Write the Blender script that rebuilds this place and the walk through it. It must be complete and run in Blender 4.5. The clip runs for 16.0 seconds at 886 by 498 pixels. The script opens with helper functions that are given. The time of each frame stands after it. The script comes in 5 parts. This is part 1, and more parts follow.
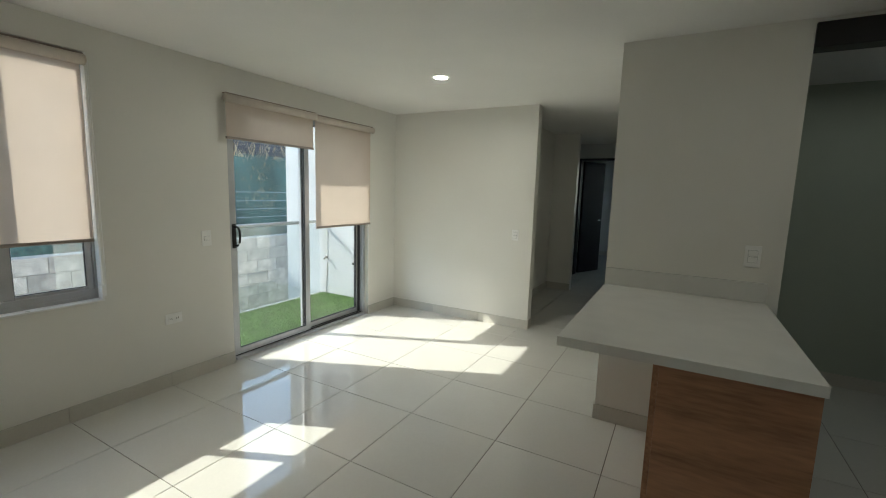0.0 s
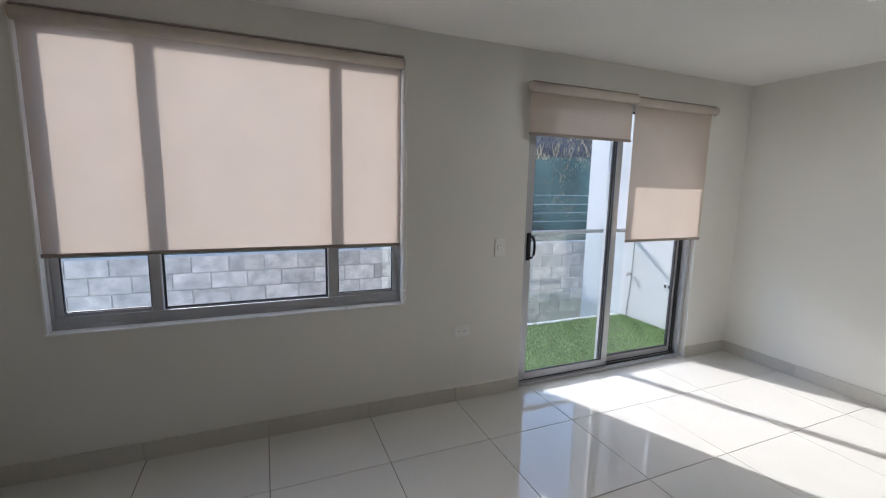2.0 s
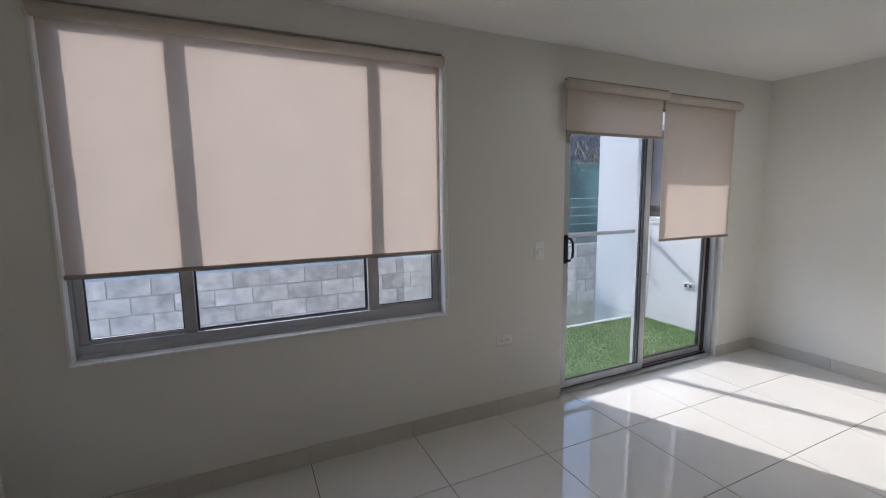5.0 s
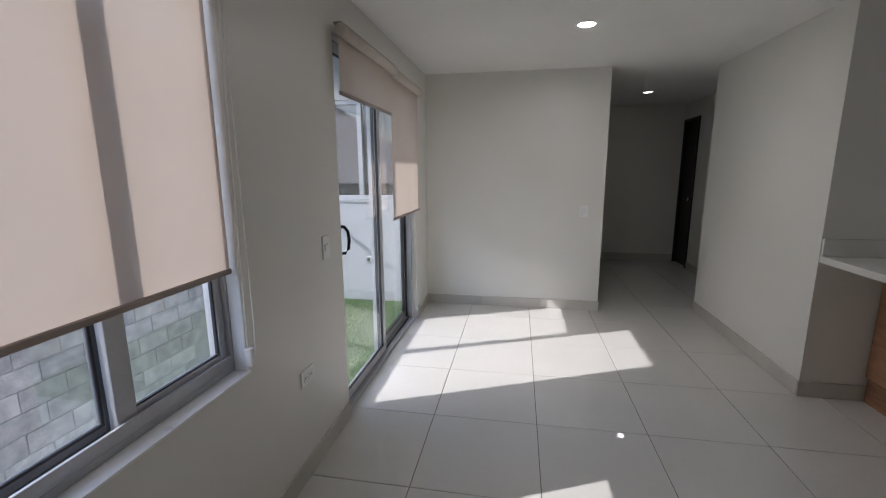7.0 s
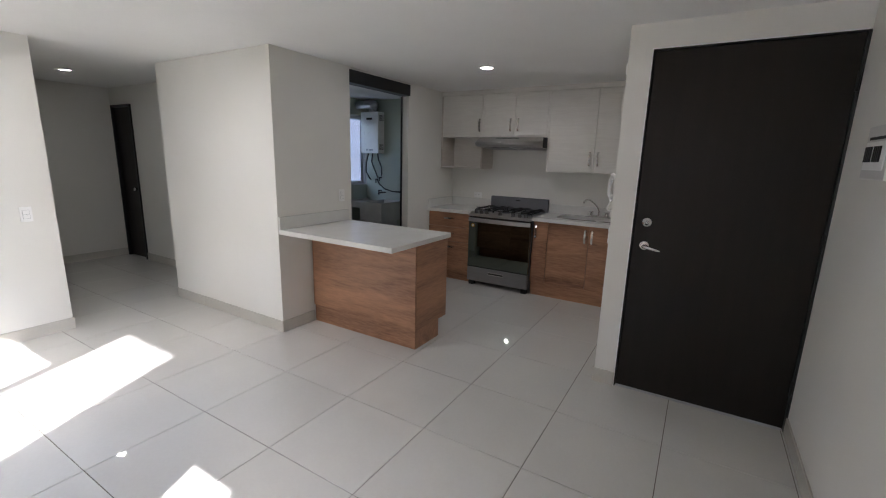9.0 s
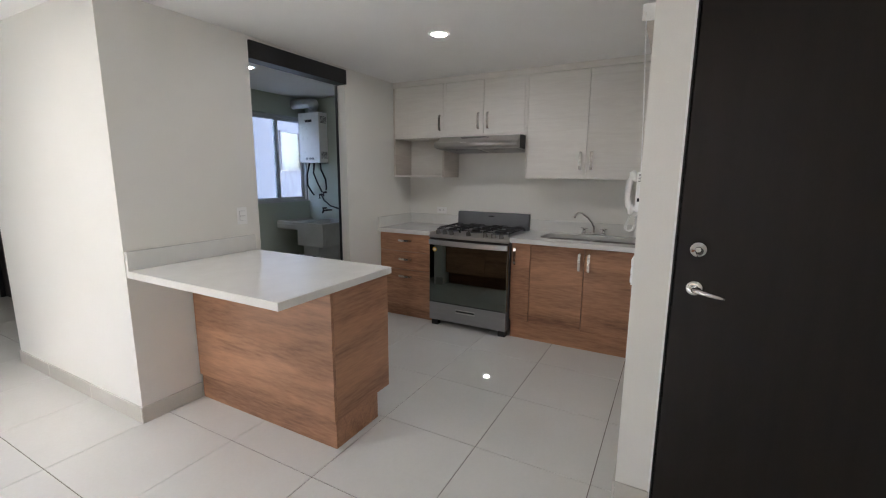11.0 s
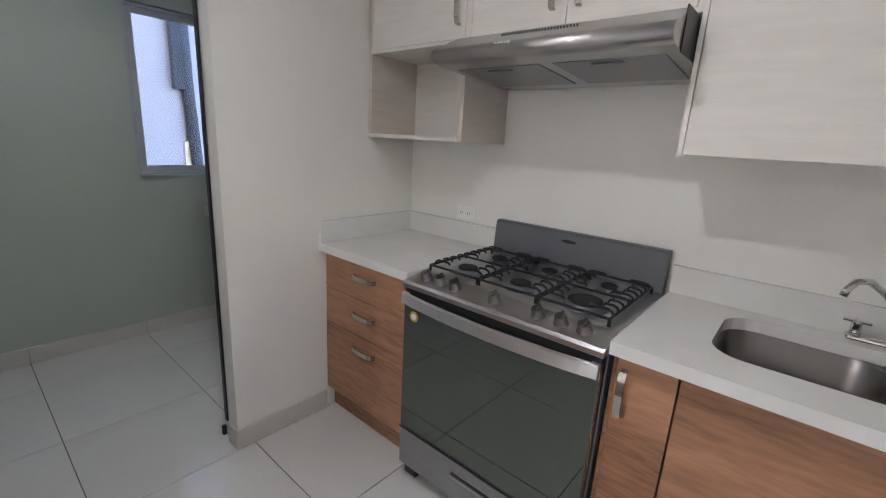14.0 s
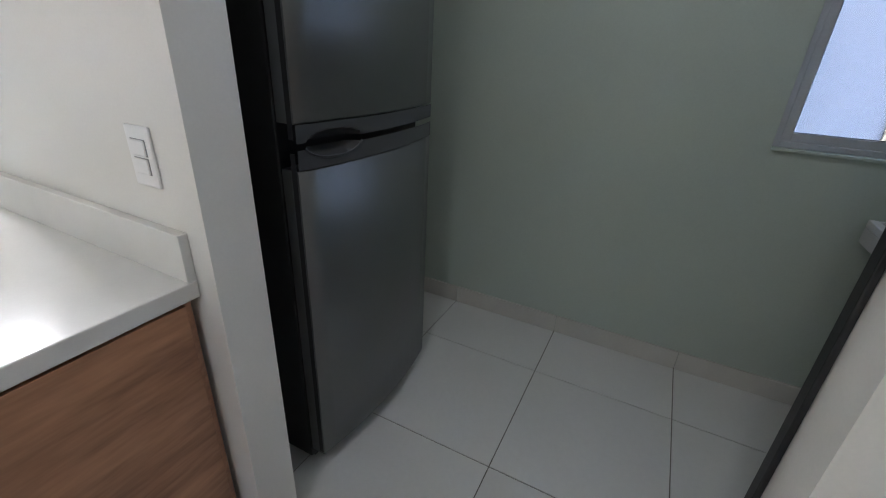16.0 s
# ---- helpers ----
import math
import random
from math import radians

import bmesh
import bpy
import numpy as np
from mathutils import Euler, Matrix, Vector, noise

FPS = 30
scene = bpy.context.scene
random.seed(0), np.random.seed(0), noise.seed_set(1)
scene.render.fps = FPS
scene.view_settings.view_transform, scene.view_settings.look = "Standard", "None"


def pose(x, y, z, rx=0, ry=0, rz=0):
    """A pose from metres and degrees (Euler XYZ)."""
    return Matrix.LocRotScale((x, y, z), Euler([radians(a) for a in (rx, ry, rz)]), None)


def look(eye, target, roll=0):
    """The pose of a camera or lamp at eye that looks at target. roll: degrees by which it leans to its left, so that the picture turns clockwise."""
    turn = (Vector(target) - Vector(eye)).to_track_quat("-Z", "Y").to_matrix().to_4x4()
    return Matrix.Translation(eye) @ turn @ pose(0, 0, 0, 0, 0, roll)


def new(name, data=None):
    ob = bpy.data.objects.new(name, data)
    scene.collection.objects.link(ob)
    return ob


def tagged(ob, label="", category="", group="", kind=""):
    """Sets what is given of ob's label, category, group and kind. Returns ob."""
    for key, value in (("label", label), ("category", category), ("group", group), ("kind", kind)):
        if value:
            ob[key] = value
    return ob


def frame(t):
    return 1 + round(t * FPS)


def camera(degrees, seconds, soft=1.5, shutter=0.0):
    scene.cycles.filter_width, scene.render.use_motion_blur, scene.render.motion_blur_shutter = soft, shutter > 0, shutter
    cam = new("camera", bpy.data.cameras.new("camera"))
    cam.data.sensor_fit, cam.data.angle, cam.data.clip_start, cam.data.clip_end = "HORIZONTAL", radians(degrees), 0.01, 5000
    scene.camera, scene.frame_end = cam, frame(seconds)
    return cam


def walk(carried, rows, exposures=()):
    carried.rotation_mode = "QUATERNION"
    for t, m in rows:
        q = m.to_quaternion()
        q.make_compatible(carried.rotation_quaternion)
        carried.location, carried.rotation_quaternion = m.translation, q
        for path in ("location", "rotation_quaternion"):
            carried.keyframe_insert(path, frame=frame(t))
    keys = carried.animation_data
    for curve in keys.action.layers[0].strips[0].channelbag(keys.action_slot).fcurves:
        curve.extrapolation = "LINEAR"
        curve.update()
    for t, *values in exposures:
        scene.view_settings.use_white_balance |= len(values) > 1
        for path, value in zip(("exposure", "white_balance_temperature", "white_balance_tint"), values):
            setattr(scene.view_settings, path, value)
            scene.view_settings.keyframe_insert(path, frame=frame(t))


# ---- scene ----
cam = camera(92.1, 16.0, 1.1)
PATH = [
    (0, (0.849, 0.154, 1.468), (-0.111, 1.887, 1.199), 1.7),
    (0.5, (0.576, 0.227, 1.514), (-0.42, 1.934, 1.208), 1.6),
    (1, (0.392, 0.433, 1.511), (-0.741, 2.049, 1.192), 1.1),
    (1.5, (0.207, 0.562, 1.515), (-1.224, 1.923, 1.201), 1.0),
    (2, (0.228, 0.625, 1.469), (-1.596, 1.39, 1.177), 1.2),
    (2.5, (0.304, 0.676, 1.476), (-1.63, 1.085, 1.177), 1.9),
    (3, (0.346, 0.631, 1.49), (-1.616, 0.888, 1.2), 0.9),
    (3.2, (0.355, 0.615, 1.49), (-1.613, 0.822, 1.201), 0.5),
    (5.3, (-0.166, 0.306, 1.428), (-1.876, 1.306, 1.152), -0.3),
    (5.5, (-0.27, 0.278, 1.445), (-1.904, 1.391, 1.145), 0.2),
    (6, (-0.648, 0.163, 1.46), (-1.92, 1.674, 1.149), 1.5),
    (6.5, (-0.992, 0.064, 1.467), (-1.763, 1.88, 1.138), 0.9),
    (7, (-1.338, 0.118, 1.446), (-1.68, 2.053, 1.076), -0.3),
    (7.5, (-1.653, 0.152, 1.405), (-1.23, 2.054, 0.955), -1.6),
    (7.6, (-1.714, 0.176, 1.404), (-1.096, 2.011, 0.903), -1.4),
    (8, (-1.85, 0.081, 1.485), (-0.692, 1.624, 0.957), -0.8),
    (8.5, (-1.914, 0.006, 1.524), (-0.42, 1.239, 1.025), 1.5),
    (9, (-1.865, -0.012, 1.548), (-0.187, 0.992, 1.13), 1.6),
    (9.5, (-1.81, 0.0, 1.553), (-0.086, 0.961, 1.228), 0.5),
    (9.7, (-1.725, 0.024, 1.545), (0.003, 0.986, 1.245), -0.3),
    (11.8, (-0.013, 0.671, 1.429), (1.719, 1.584, 1.019), 1.4),
    (12, (0.154, 0.749, 1.438), (1.878, 1.666, 1.007), 1.2),
    (12.5, (0.549, 0.865, 1.482), (2.294, 1.785, 1.153), 1.4),
    (13, (0.917, 0.963, 1.522), (2.679, 1.866, 1.237), 1.1),
    (13.5, (1.281, 1.116, 1.481), (3.036, 1.998, 1.103), 0.6),
    (14, (1.619, 1.256, 1.426), (3.103, 2.504, 0.936), 3.3),
    (14.5, (1.839, 1.507, 1.396), (2.77, 3.155, 0.75), 4.7),
    (15, (1.985, 1.852, 1.388), (2.327, 3.683, 0.661), 4.6),
    (15.5, (2.076, 2.209, 1.37), (1.695, 3.995, 0.554), 5.2),
    (16, (2.087, 2.527, 1.376), (1.294, 4.158, 0.534), 3.1),
]
EXPOSURES = [(0.0, 2.4, 6700, 0), (1.5, 2.27, 6150, 10), (3.0, 2.21, 6170, 14), (7.0, 1.92, 6170, 15), (8.5, 2.92, 6110, 14), (9.5, 3.45, 6130, 16), (12.0, 4.0, 6200, 13), (13.5, 4.25, 6120, 17), (14.5, 4.52, 6000, 15), (15.5, 4.58, 5900, 14), (16.0, 4.25, 5930, 13)]
walk(cam, [(t, look(eye, target, roll)) for t, eye, target, roll in PATH], EXPOSURES)

# ---- world, sun, exposure ----
SUN_TO = Vector((1.0, 0.44, -0.77)).normalized()
SUN_EL = math.asin(-SUN_TO.z)
world = bpy.data.worlds.new("sky")
scene.world = world
world.use_nodes = True
wn = world.node_tree.nodes
sky = wn.new("ShaderNodeTexSky")
sky.sky_type = "NISHITA"
sky.sun_disc = False
sky.sun_elevation = SUN_EL
sky.sun_rotation = math.atan2(-SUN_TO.x, -SUN_TO.y)
world.node_tree.links.new(sky.outputs[0], wn["Background"].inputs[0])
wn["Background"].inputs[1].default_value = 0.15
sun = new("sun", bpy.data.lights.new("sun", "SUN"))
sun.data.energy, sun.data.angle, sun.data.color = 1.20, radians(0.5), (1.0, 0.97, 0.92)
sun.matrix_world = look((-30, -13, 25), Vector((-30, -13, 25)) + SUN_TO)
scene.cycles.caustics_reflective = True


# ---- materials ----
def material(name, color, rough=0.5, metal=0.0, spread=0.06, scale=6.0, fine=120.0, bump=0.02, rvar=0.08, coat=0.0, spec=0.5, vary=0.0, stretch=(1, 1, 1), clip=None):
    """A procedural surface: colour that wanders at two scales, uneven gloss and a fine relief."""
    m = bpy.data.materials.new(name)
    m.use_nodes = True
    n, l = m.node_tree.nodes, m.node_tree.links
    b = n["Principled BSDF"]
    b.inputs["Metallic"].default_value = metal
    b.inputs["Specular IOR Level"].default_value = spec
    b.inputs["Coat Weight"].default_value = coat
    b.inputs["Coat Roughness"].default_value = 0.05
    tc, mp = n.new("ShaderNodeTexCoord"), n.new("ShaderNodeMapping")
    mp.inputs["Scale"].default_value = stretch
    l.new(tc.outputs["Object"], mp.inputs[0])
    big, small = n.new("ShaderNodeTexNoise"), n.new("ShaderNodeTexNoise")
    big.inputs["Scale"].default_value, small.inputs["Scale"].default_value = scale, fine
    big.inputs["Detail"].default_value = 5
    for t in (big, small):
        l.new(mp.outputs[0], t.inputs["Vector"])
    mix = n.new("ShaderNodeMix")
    mix.data_type = "FLOAT"
    mix.inputs[0].default_value = 0.35
    l.new(big.outputs[0], mix.inputs[2])
    l.new(small.outputs[0], mix.inputs[3])
    ramp = n.new("ShaderNodeValToRGB")
    lo = [max(0.0, c * (1 - spread * 2.2)) for c in color]
    hi = [min(1.0, c * (1 + spread * 1.6)) for c in color]
    if clip:
        lo, hi = clip
    ramp.color_ramp.elements[0].position, ramp.color_ramp.elements[1].position = 0.3, 0.7
    ramp.color_ramp.elements[0].color, ramp.color_ramp.elements[1].color = (*lo, 1), (*hi, 1)
    l.new(mix.outputs[0], ramp.inputs[0])
    out = ramp.outputs[0]
    if vary:
        info, hsv = n.new("ShaderNodeObjectInfo"), n.new("ShaderNodeHueSaturation")
        rng = n.new("ShaderNodeMapRange")
        rng.inputs[3].default_value, rng.inputs[4].default_value = 1 - vary, 1 + vary
        l.new(info.outputs["Random"], rng.inputs[0])
        l.new(rng.outputs[0], hsv.inputs["Value"])
        l.new(out, hsv.inputs["Color"])
        out = hsv.outputs[0]
        place = n.new("ShaderNodeVectorMath")
        place.operation = "SCALE"
        place.inputs[0].default_value, place.inputs[3].default_value = (37.0, 53.0, 71.0), 1.0
        l.new(info.outputs["Random"], place.inputs[3])
        l.new(place.outputs[0], mp.inputs["Location"])
    l.new(out, b.inputs["Base Color"])
    rr = n.new("ShaderNodeMapRange")
    rr.inputs[3].default_value, rr.inputs[4].default_value = max(0.01, rough - rvar), min(1, rough + rvar)
    l.new(big.outputs[0], rr.inputs[0])
    l.new(rr.outputs[0], b.inputs["Roughness"])
    if bump:
        bp = n.new("ShaderNodeBump")
        bp.inputs["Strength"].default_value, bp.inputs["Distance"].default_value = min(1, bump * 10), 0.002
        l.new(mix.outputs[0], bp.inputs["Height"])
        l.new(bp.outputs[0], b.inputs["Normal"])
    return m


def wood(name, dark, light, axis, rough=0.45, rings=9.0, along=0.10, fine_scale=6.0, wander=1.7):
    """Laminate with long figure along one axis (0 x, 1 y, 2 z)."""
    s = [rings, rings, rings]
    s[axis] = rings * along
    m = material(name, light, rough, 0, 0.1, 1.0, fine_scale, 0.006, 0.06, stretch=s, clip=(dark, light))
    n, l = m.node_tree.nodes, m.node_tree.links
    big, fine = [x for x in n if x.bl_idname == "ShaderNodeTexNoise"]
    big.inputs["Distortion"].default_value = wander
    big.inputs["Detail"].default_value = 4
    blend = [x for x in n if x.bl_idname == "ShaderNodeMix"][0]
    blend.inputs[0].default_value = 0.34
    ramp = [x for x in n if x.bl_idname == "ShaderNodeValToRGB"][0]
    e = ramp.color_ramp.elements.new(0.5)
    e.color = (*[(a * 0.45 + b * 0.55) for a, b in zip(dark, light)], 1)
    info, add = n.new("ShaderNodeObjectInfo"), n.new("ShaderNodeVectorMath")
    mp = [x for x in n if x.bl_idname == "ShaderNodeMapping"][0]
    sc = n.new("ShaderNodeVectorMath")
    sc.operation = "SCALE"
    sc.inputs[3].default_value = 40.0
    cmb = n.new("ShaderNodeCombineXYZ")
    for i in range(3):
        l.new(info.outputs["Random"], cmb.inputs[i])
    l.new(cmb.outputs[0], sc.inputs[0])
    l.new(sc.outputs[0], mp.inputs["Location"])
    n.remove(add)
    return m


def glass_pane(name, tint=(0.93, 0.97, 0.96), gloss=1.0, least=0.03):
    m = bpy.data.materials.new(name)
    m.use_nodes = True
    n, l = m.node_tree.nodes, m.node_tree.links
    n.clear()
    o, mx, tr, gl, fr, pw, ma = (n.new("ShaderNode" + s) for s in ("OutputMaterial", "MixShader", "BsdfTransparent", "BsdfGlossy", "LayerWeight", "Math", "Math"))
    tr.inputs[0].default_value = (*tint, 1)
    gl.inputs[0].default_value = (gloss, gloss, gloss, 1)
    gl.inputs["Roughness"].default_value = 0.01
    fr.inputs[0].default_value = 0.5
    pw.operation, ma.operation = "POWER", "MULTIPLY_ADD"
    pw.inputs[1].default_value = 5.0
    ma.inputs[1].default_value, ma.inputs[2].default_value = 0.9, least
    l.new(fr.outputs["Facing"], pw.inputs[0])
    l.new(pw.outputs[0], ma.inputs[0])
    l.new(ma.outputs[0], mx.inputs[0])
    l.new(tr.outputs[0], mx.inputs[1])
    l.new(gl.outputs[0], mx.inputs[2])
    l.new(mx.outputs[0], o.inputs[0])
    return m


def fabric(name, color, open_weave, through_light):
    """Screen cloth of a roller blind: it scatters light through and lets a little pass between its threads."""
    m = bpy.data.materials.new(name)
    m.use_nodes = True
    n, l = m.node_tree.nodes, m.node_tree.links
    n.clear()
    o, m1, m2, tr, tl, df = (n.new("ShaderNode" + s) for s in ("OutputMaterial", "MixShader", "MixShader", "BsdfTransparent", "BsdfTranslucent", "BsdfDiffuse"))
    tc, wv, noi, mul, ramp = (n.new("ShaderNode" + s) for s in ("TexCoord", "TexWave", "TexNoise", "Math", "ValToRGB"))
    wv.inputs["Scale"].default_value = 260
    wv.bands_direction = "Z"
    noi.inputs["Scale"].default_value = 3.5
    l.new(tc.outputs["Object"], wv.inputs[0])
    l.new(tc.outputs["Object"], noi.inputs[0])
    mul.operation = "MULTIPLY_ADD"
    mul.inputs[1].default_value = 0.15
    l.new(wv.outputs[1], mul.inputs[0])
    l.new(noi.outputs[0], mul.inputs[2])
    ramp.color_ramp.elements[0].color = (*[c * 0.93 for c in color], 1)
    ramp.color_ramp.elements[1].color = (*[min(1, c * 1.05) for c in color], 1)
    l.new(mul.outputs[0], ramp.inputs[0])
    l.new(ramp.outputs[0], df.inputs[0])
    l.new(ramp.outputs[0], tl.inputs[0])
    m1.inputs[0].default_value = through_light
    l.new(df.outputs[0], m1.inputs[1])
    l.new(tl.outputs[0], m1.inputs[2])
    m2.inputs[0].default_value = open_weave
    l.new(m1.outputs[0], m2.inputs[1])
    l.new(tr.outputs[0], m2.inputs[2])
    l.new(m2.outputs[0], o.inputs[0])
    return m


def glow(name, color, power):
    m = bpy.data.materials.new(name)
    m.use_nodes = True
    b = m.node_tree.nodes["Principled BSDF"]
    b.inputs["Base Color"].default_value = (0.8, 0.8, 0.8, 1)
    b.inputs["Emission Color"].default_value = (*color, 1)
    b.inputs["Emission Strength"].default_value = power
    return m


WALL = material("wall_paint", (0.80, 0.785, 0.735), 0.36, 0, 0.02, 1.3, 180, 0.02, 0.06, spec=0.45)
CEIL = material("ceiling_paint", (0.87, 0.86, 0.835), 0.7, 0, 0.02, 1.5, 150, 0.02)
SAGE = material("sage_paint", (0.46, 0.51, 0.44), 0.5, 0, 0.03, 1.5, 170, 0.02, spec=0.3)
TILE = material("porcelain_tile", (0.67, 0.66, 0.62), 0.028, 0, 0.02, 2.2, 60, 0.001, 0.010, spec=0.65, vary=0.015)
BASE = material("baseboard_tile", (0.60, 0.575, 0.52), 0.2, 0, 0.03, 4, 80, 0.004, vary=0.04)
GROUT = material("grout", (0.16, 0.145, 0.12), 0.9, 0, 0.15, 12, 150, 0.03)
ALU = material("brushed_aluminium", (0.50, 0.51, 0.53), 0.40, 0.4, 0.05, 10, 200, 0.004)
DARKALU = material("dark_gasket", (0.03, 0.03, 0.035), 0.5, 0, 0.1, 30, 200, 0.004)
BLACK = material("black_paint", (0.012, 0.012, 0.013), 0.42, 0, 0.1, 12, 150, 0.006)
DOOR = material("dark_brown_door", (0.013, 0.0095, 0.008), 0.42, 0, 0.12, 3, 60, 0.006, spec=0.3, stretch=(6, 6, 0.6))
WOOD_X = wood("walnut_laminate_x", (0.190, 0.086, 0.045), (0.54, 0.285, 0.158), 0, 0.42, 5.0, 0.14, 15.0, 1.5)
WOOD_Y = wood("walnut_laminate_y", (0.190, 0.086, 0.045), (0.54, 0.285, 0.158), 1, 0.42, 5.0, 0.14, 15.0, 1.5)
ASH = wood("pale_ash_laminate", (0.69, 0.655, 0.60), (0.77, 0.74, 0.685), 1, 0.5, 18.0)
ASH_Z = wood("pale_ash_laminate_deep", (0.55, 0.49, 0.43), (0.64, 0.585, 0.52), 0, 0.5, 18.0)
QUARTZ = material("white_quartz", (0.74, 0.73, 0.695), 0.22, 0, 0.02, 8, 220, 0.002, 0.03, spec=0.35)
STEEL = material("stainless_steel", (0.50, 0.49, 0.48), 0.30, 1, 0.025, 4, 30, 0.001, 0.03, stretch=(8, 0.25, 8))
BRIGHT_STEEL = material("polished_steel", (0.72, 0.72, 0.73), 0.34, 1, 0.02, 4, 60, 0.001, 0.03, stretch=(8, 0.3, 8))
STOVE_GREY = material("grey_enamel", (0.15, 0.155, 0.17), 0.35, 0.3, 0.05, 8, 140, 0.003)
SINK_STEEL = material("brushed_sink_steel", (0.19, 0.178, 0.168), 0.36, 1, 0.03, 4, 60, 0.001, 0.04, stretch=(3, 0.5, 3))
STOVE_FRONT = material("stove_front_steel", (0.30, 0.30, 0.305), 0.38, 0.6, 0.03, 5, 60, 0.001, 0.03, stretch=(6, 0.3, 6))
NEIGHBOUR = material("pale_grey_render", (0.21, 0.192, 0.205), 0.85, 0, 0.04, 1.2, 60, 0.03)
PIPE = material("weathered_pipe", (0.012, 0.014, 0.021), 0.85, 0, 0.5, 4, 30, 0.02)
PANEL_GREY = material("panel_grey", (0.66, 0.65, 0.63), 0.4, 0, 0.02, 8, 120, 0.002)
FRIDGE = material("graphite_steel", (0.175, 0.18, 0.18), 0.34, 0.7, 0.02, 3, 160, 0.001, 0.03, stretch=(1, 1, 1))
FRIDGE_TRIM = material("dark_grey_plastic", (0.06, 0.062, 0.066), 0.42, 0.0, 0.03, 6, 150, 0.004, 0.04)
CHROME = material("chrome", (0.75, 0.74, 0.72), 0.08, 1, 0.02, 20, 100, 0.0, 0.03)
BRASSY = material("satin_nickel", (0.62, 0.585, 0.54), 0.20, 1, 0.08, 20, 160, 0.002)
OVEN = material("black_oven_glass", (0.18, 0.205, 0.185), 0.02, 1.0, 0.02, 5, 60, 0.0, 0.01)
IRON = material("cast_iron", (0.008, 0.008, 0.008), 0.6, 0, 0.15, 30, 220, 0.02)
WHITE = material("white_plastic", (0.90, 0.895, 0.875), 0.3, 0, 0.02, 15, 200, 0.002)
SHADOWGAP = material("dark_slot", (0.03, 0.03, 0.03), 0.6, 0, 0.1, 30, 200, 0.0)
GLASS = glass_pane("window_glass", (0.985, 0.99, 0.985))
RAILGLASS = glass_pane("balustrade_glass", (0.94, 0.965, 0.965), 1.0, 0.07)
CLOTH = fabric("beige_screen_cloth", (0.68, 0.575, 0.49), 0.012, 0.31)
CLOTH_KITCHEN = fabric("pale_screen_cloth", (0.72, 0.67, 0.63), 0.012, 0.26)
HEM = material("beige_hem", (0.36, 0.30, 0.26), 0.6, 0, 0.05, 10, 200, 0.006)
VINYL = material("ivory_roller_cover", (0.64, 0.57, 0.50), 0.45, 0, 0.04, 10, 200, 0.004)
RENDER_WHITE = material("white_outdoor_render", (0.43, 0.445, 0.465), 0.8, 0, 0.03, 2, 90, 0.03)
BLOCK = material("concrete_block", (0.52, 0.475, 0.44), 0.9, 0, 0.20, 7, 90, 0.06, vary=0.17)
MORTAR = material("mortar", (0.43, 0.40, 0.37), 0.95, 0, 0.08, 8, 110, 0.05)
TURF = material("artificial_turf", (0.125, 0.215, 0.075), 0.7, 0, 0.22, 9, 120, 0.03)
NET = material("green_netting", (0.095, 0.150, 0.130), 0.85, 0, 0.4, 1.1, 14, 0.05)
EARTH = material("dark_dry_earth", (0.045, 0.042, 0.045), 0.95, 0, 0.5, 1.6, 20, 0.08)
WIRE = material("galvanised_wire", (0.42, 0.46, 0.48), 0.5, 0.4, 0.05, 5, 60, 0.0)
STRAW = material("dry_grass", (0.52, 0.41, 0.27), 0.9, 0, 0.3, 5, 60, 0.02)
CONC = material("concrete", (0.45, 0.45, 0.44), 0.9, 0, 0.1, 3, 90, 0.04)
STONE = material("cast_stone_sink", (0.50, 0.50, 0.48), 0.6, 0, 0.06, 6, 160, 0.02)
FOIL = material("aluminium_foil_duct", (0.62, 0.62, 0.62), 0.32, 1, 0.08, 16, 90, 0.03)
LED = glow("led_disc", (1.0, 0.97, 0.93), 66.0)
LED_HALL = glow("led_disc_low", (1.0, 0.97, 0.93), 3.5)
LED_KITCHEN = glow("led_disc_high", (1.0, 0.98, 0.95), 18.0)
LED_LAUNDRY = glow("led_disc_cool", (1.0, 1.0, 0.98), 7.8)
ROOM = material("bedroom_paint", (0.66, 0.66, 0.64), 0.6, 0, 0.02, 1.5, 150, 0.01)
YELLOW = material("yellow_sticker", (0.62, 0.42, 0.06), 0.5, 0, 0.05, 40, 200, 0.0)


# ---- building helpers ----
def bm_box(bm, x0, x1, y0, y1, z0, z1, bevel=0.0, seg=2):
    v = [bm.verts.new(c) for c in ((x0, y0, z0), (x1, y0, z0), (x1, y1, z0), (x0, y1, z0), (x0, y0, z1), (x1, y0, z1), (x1, y1, z1), (x0, y1, z1))]
    f = [bm.faces.new([v[i] for i in q]) for q in ((3, 2, 1, 0), (4, 5, 6, 7), (0, 1, 5, 4), (1, 2, 6, 5), (2, 3, 7, 6), (3, 0, 4, 7))]
    if bevel:
        bmesh.ops.bevel(bm, geom=list({e for q in f for e in q.edges}), offset=bevel, segments=seg, affect="EDGES", profile=0.5)
    return bm


def box(x0, x1, y0, y1, z0, z1, bevel=0.0, seg=2):
    return bm_box(bmesh.new(), x0, x1, y0, y1, z0, z1, bevel, seg)


def boxes(rows, bevel=0.0):
    bm = bmesh.new()
    for r in rows:
        bm_box(bm, *r, bevel)
    return bm


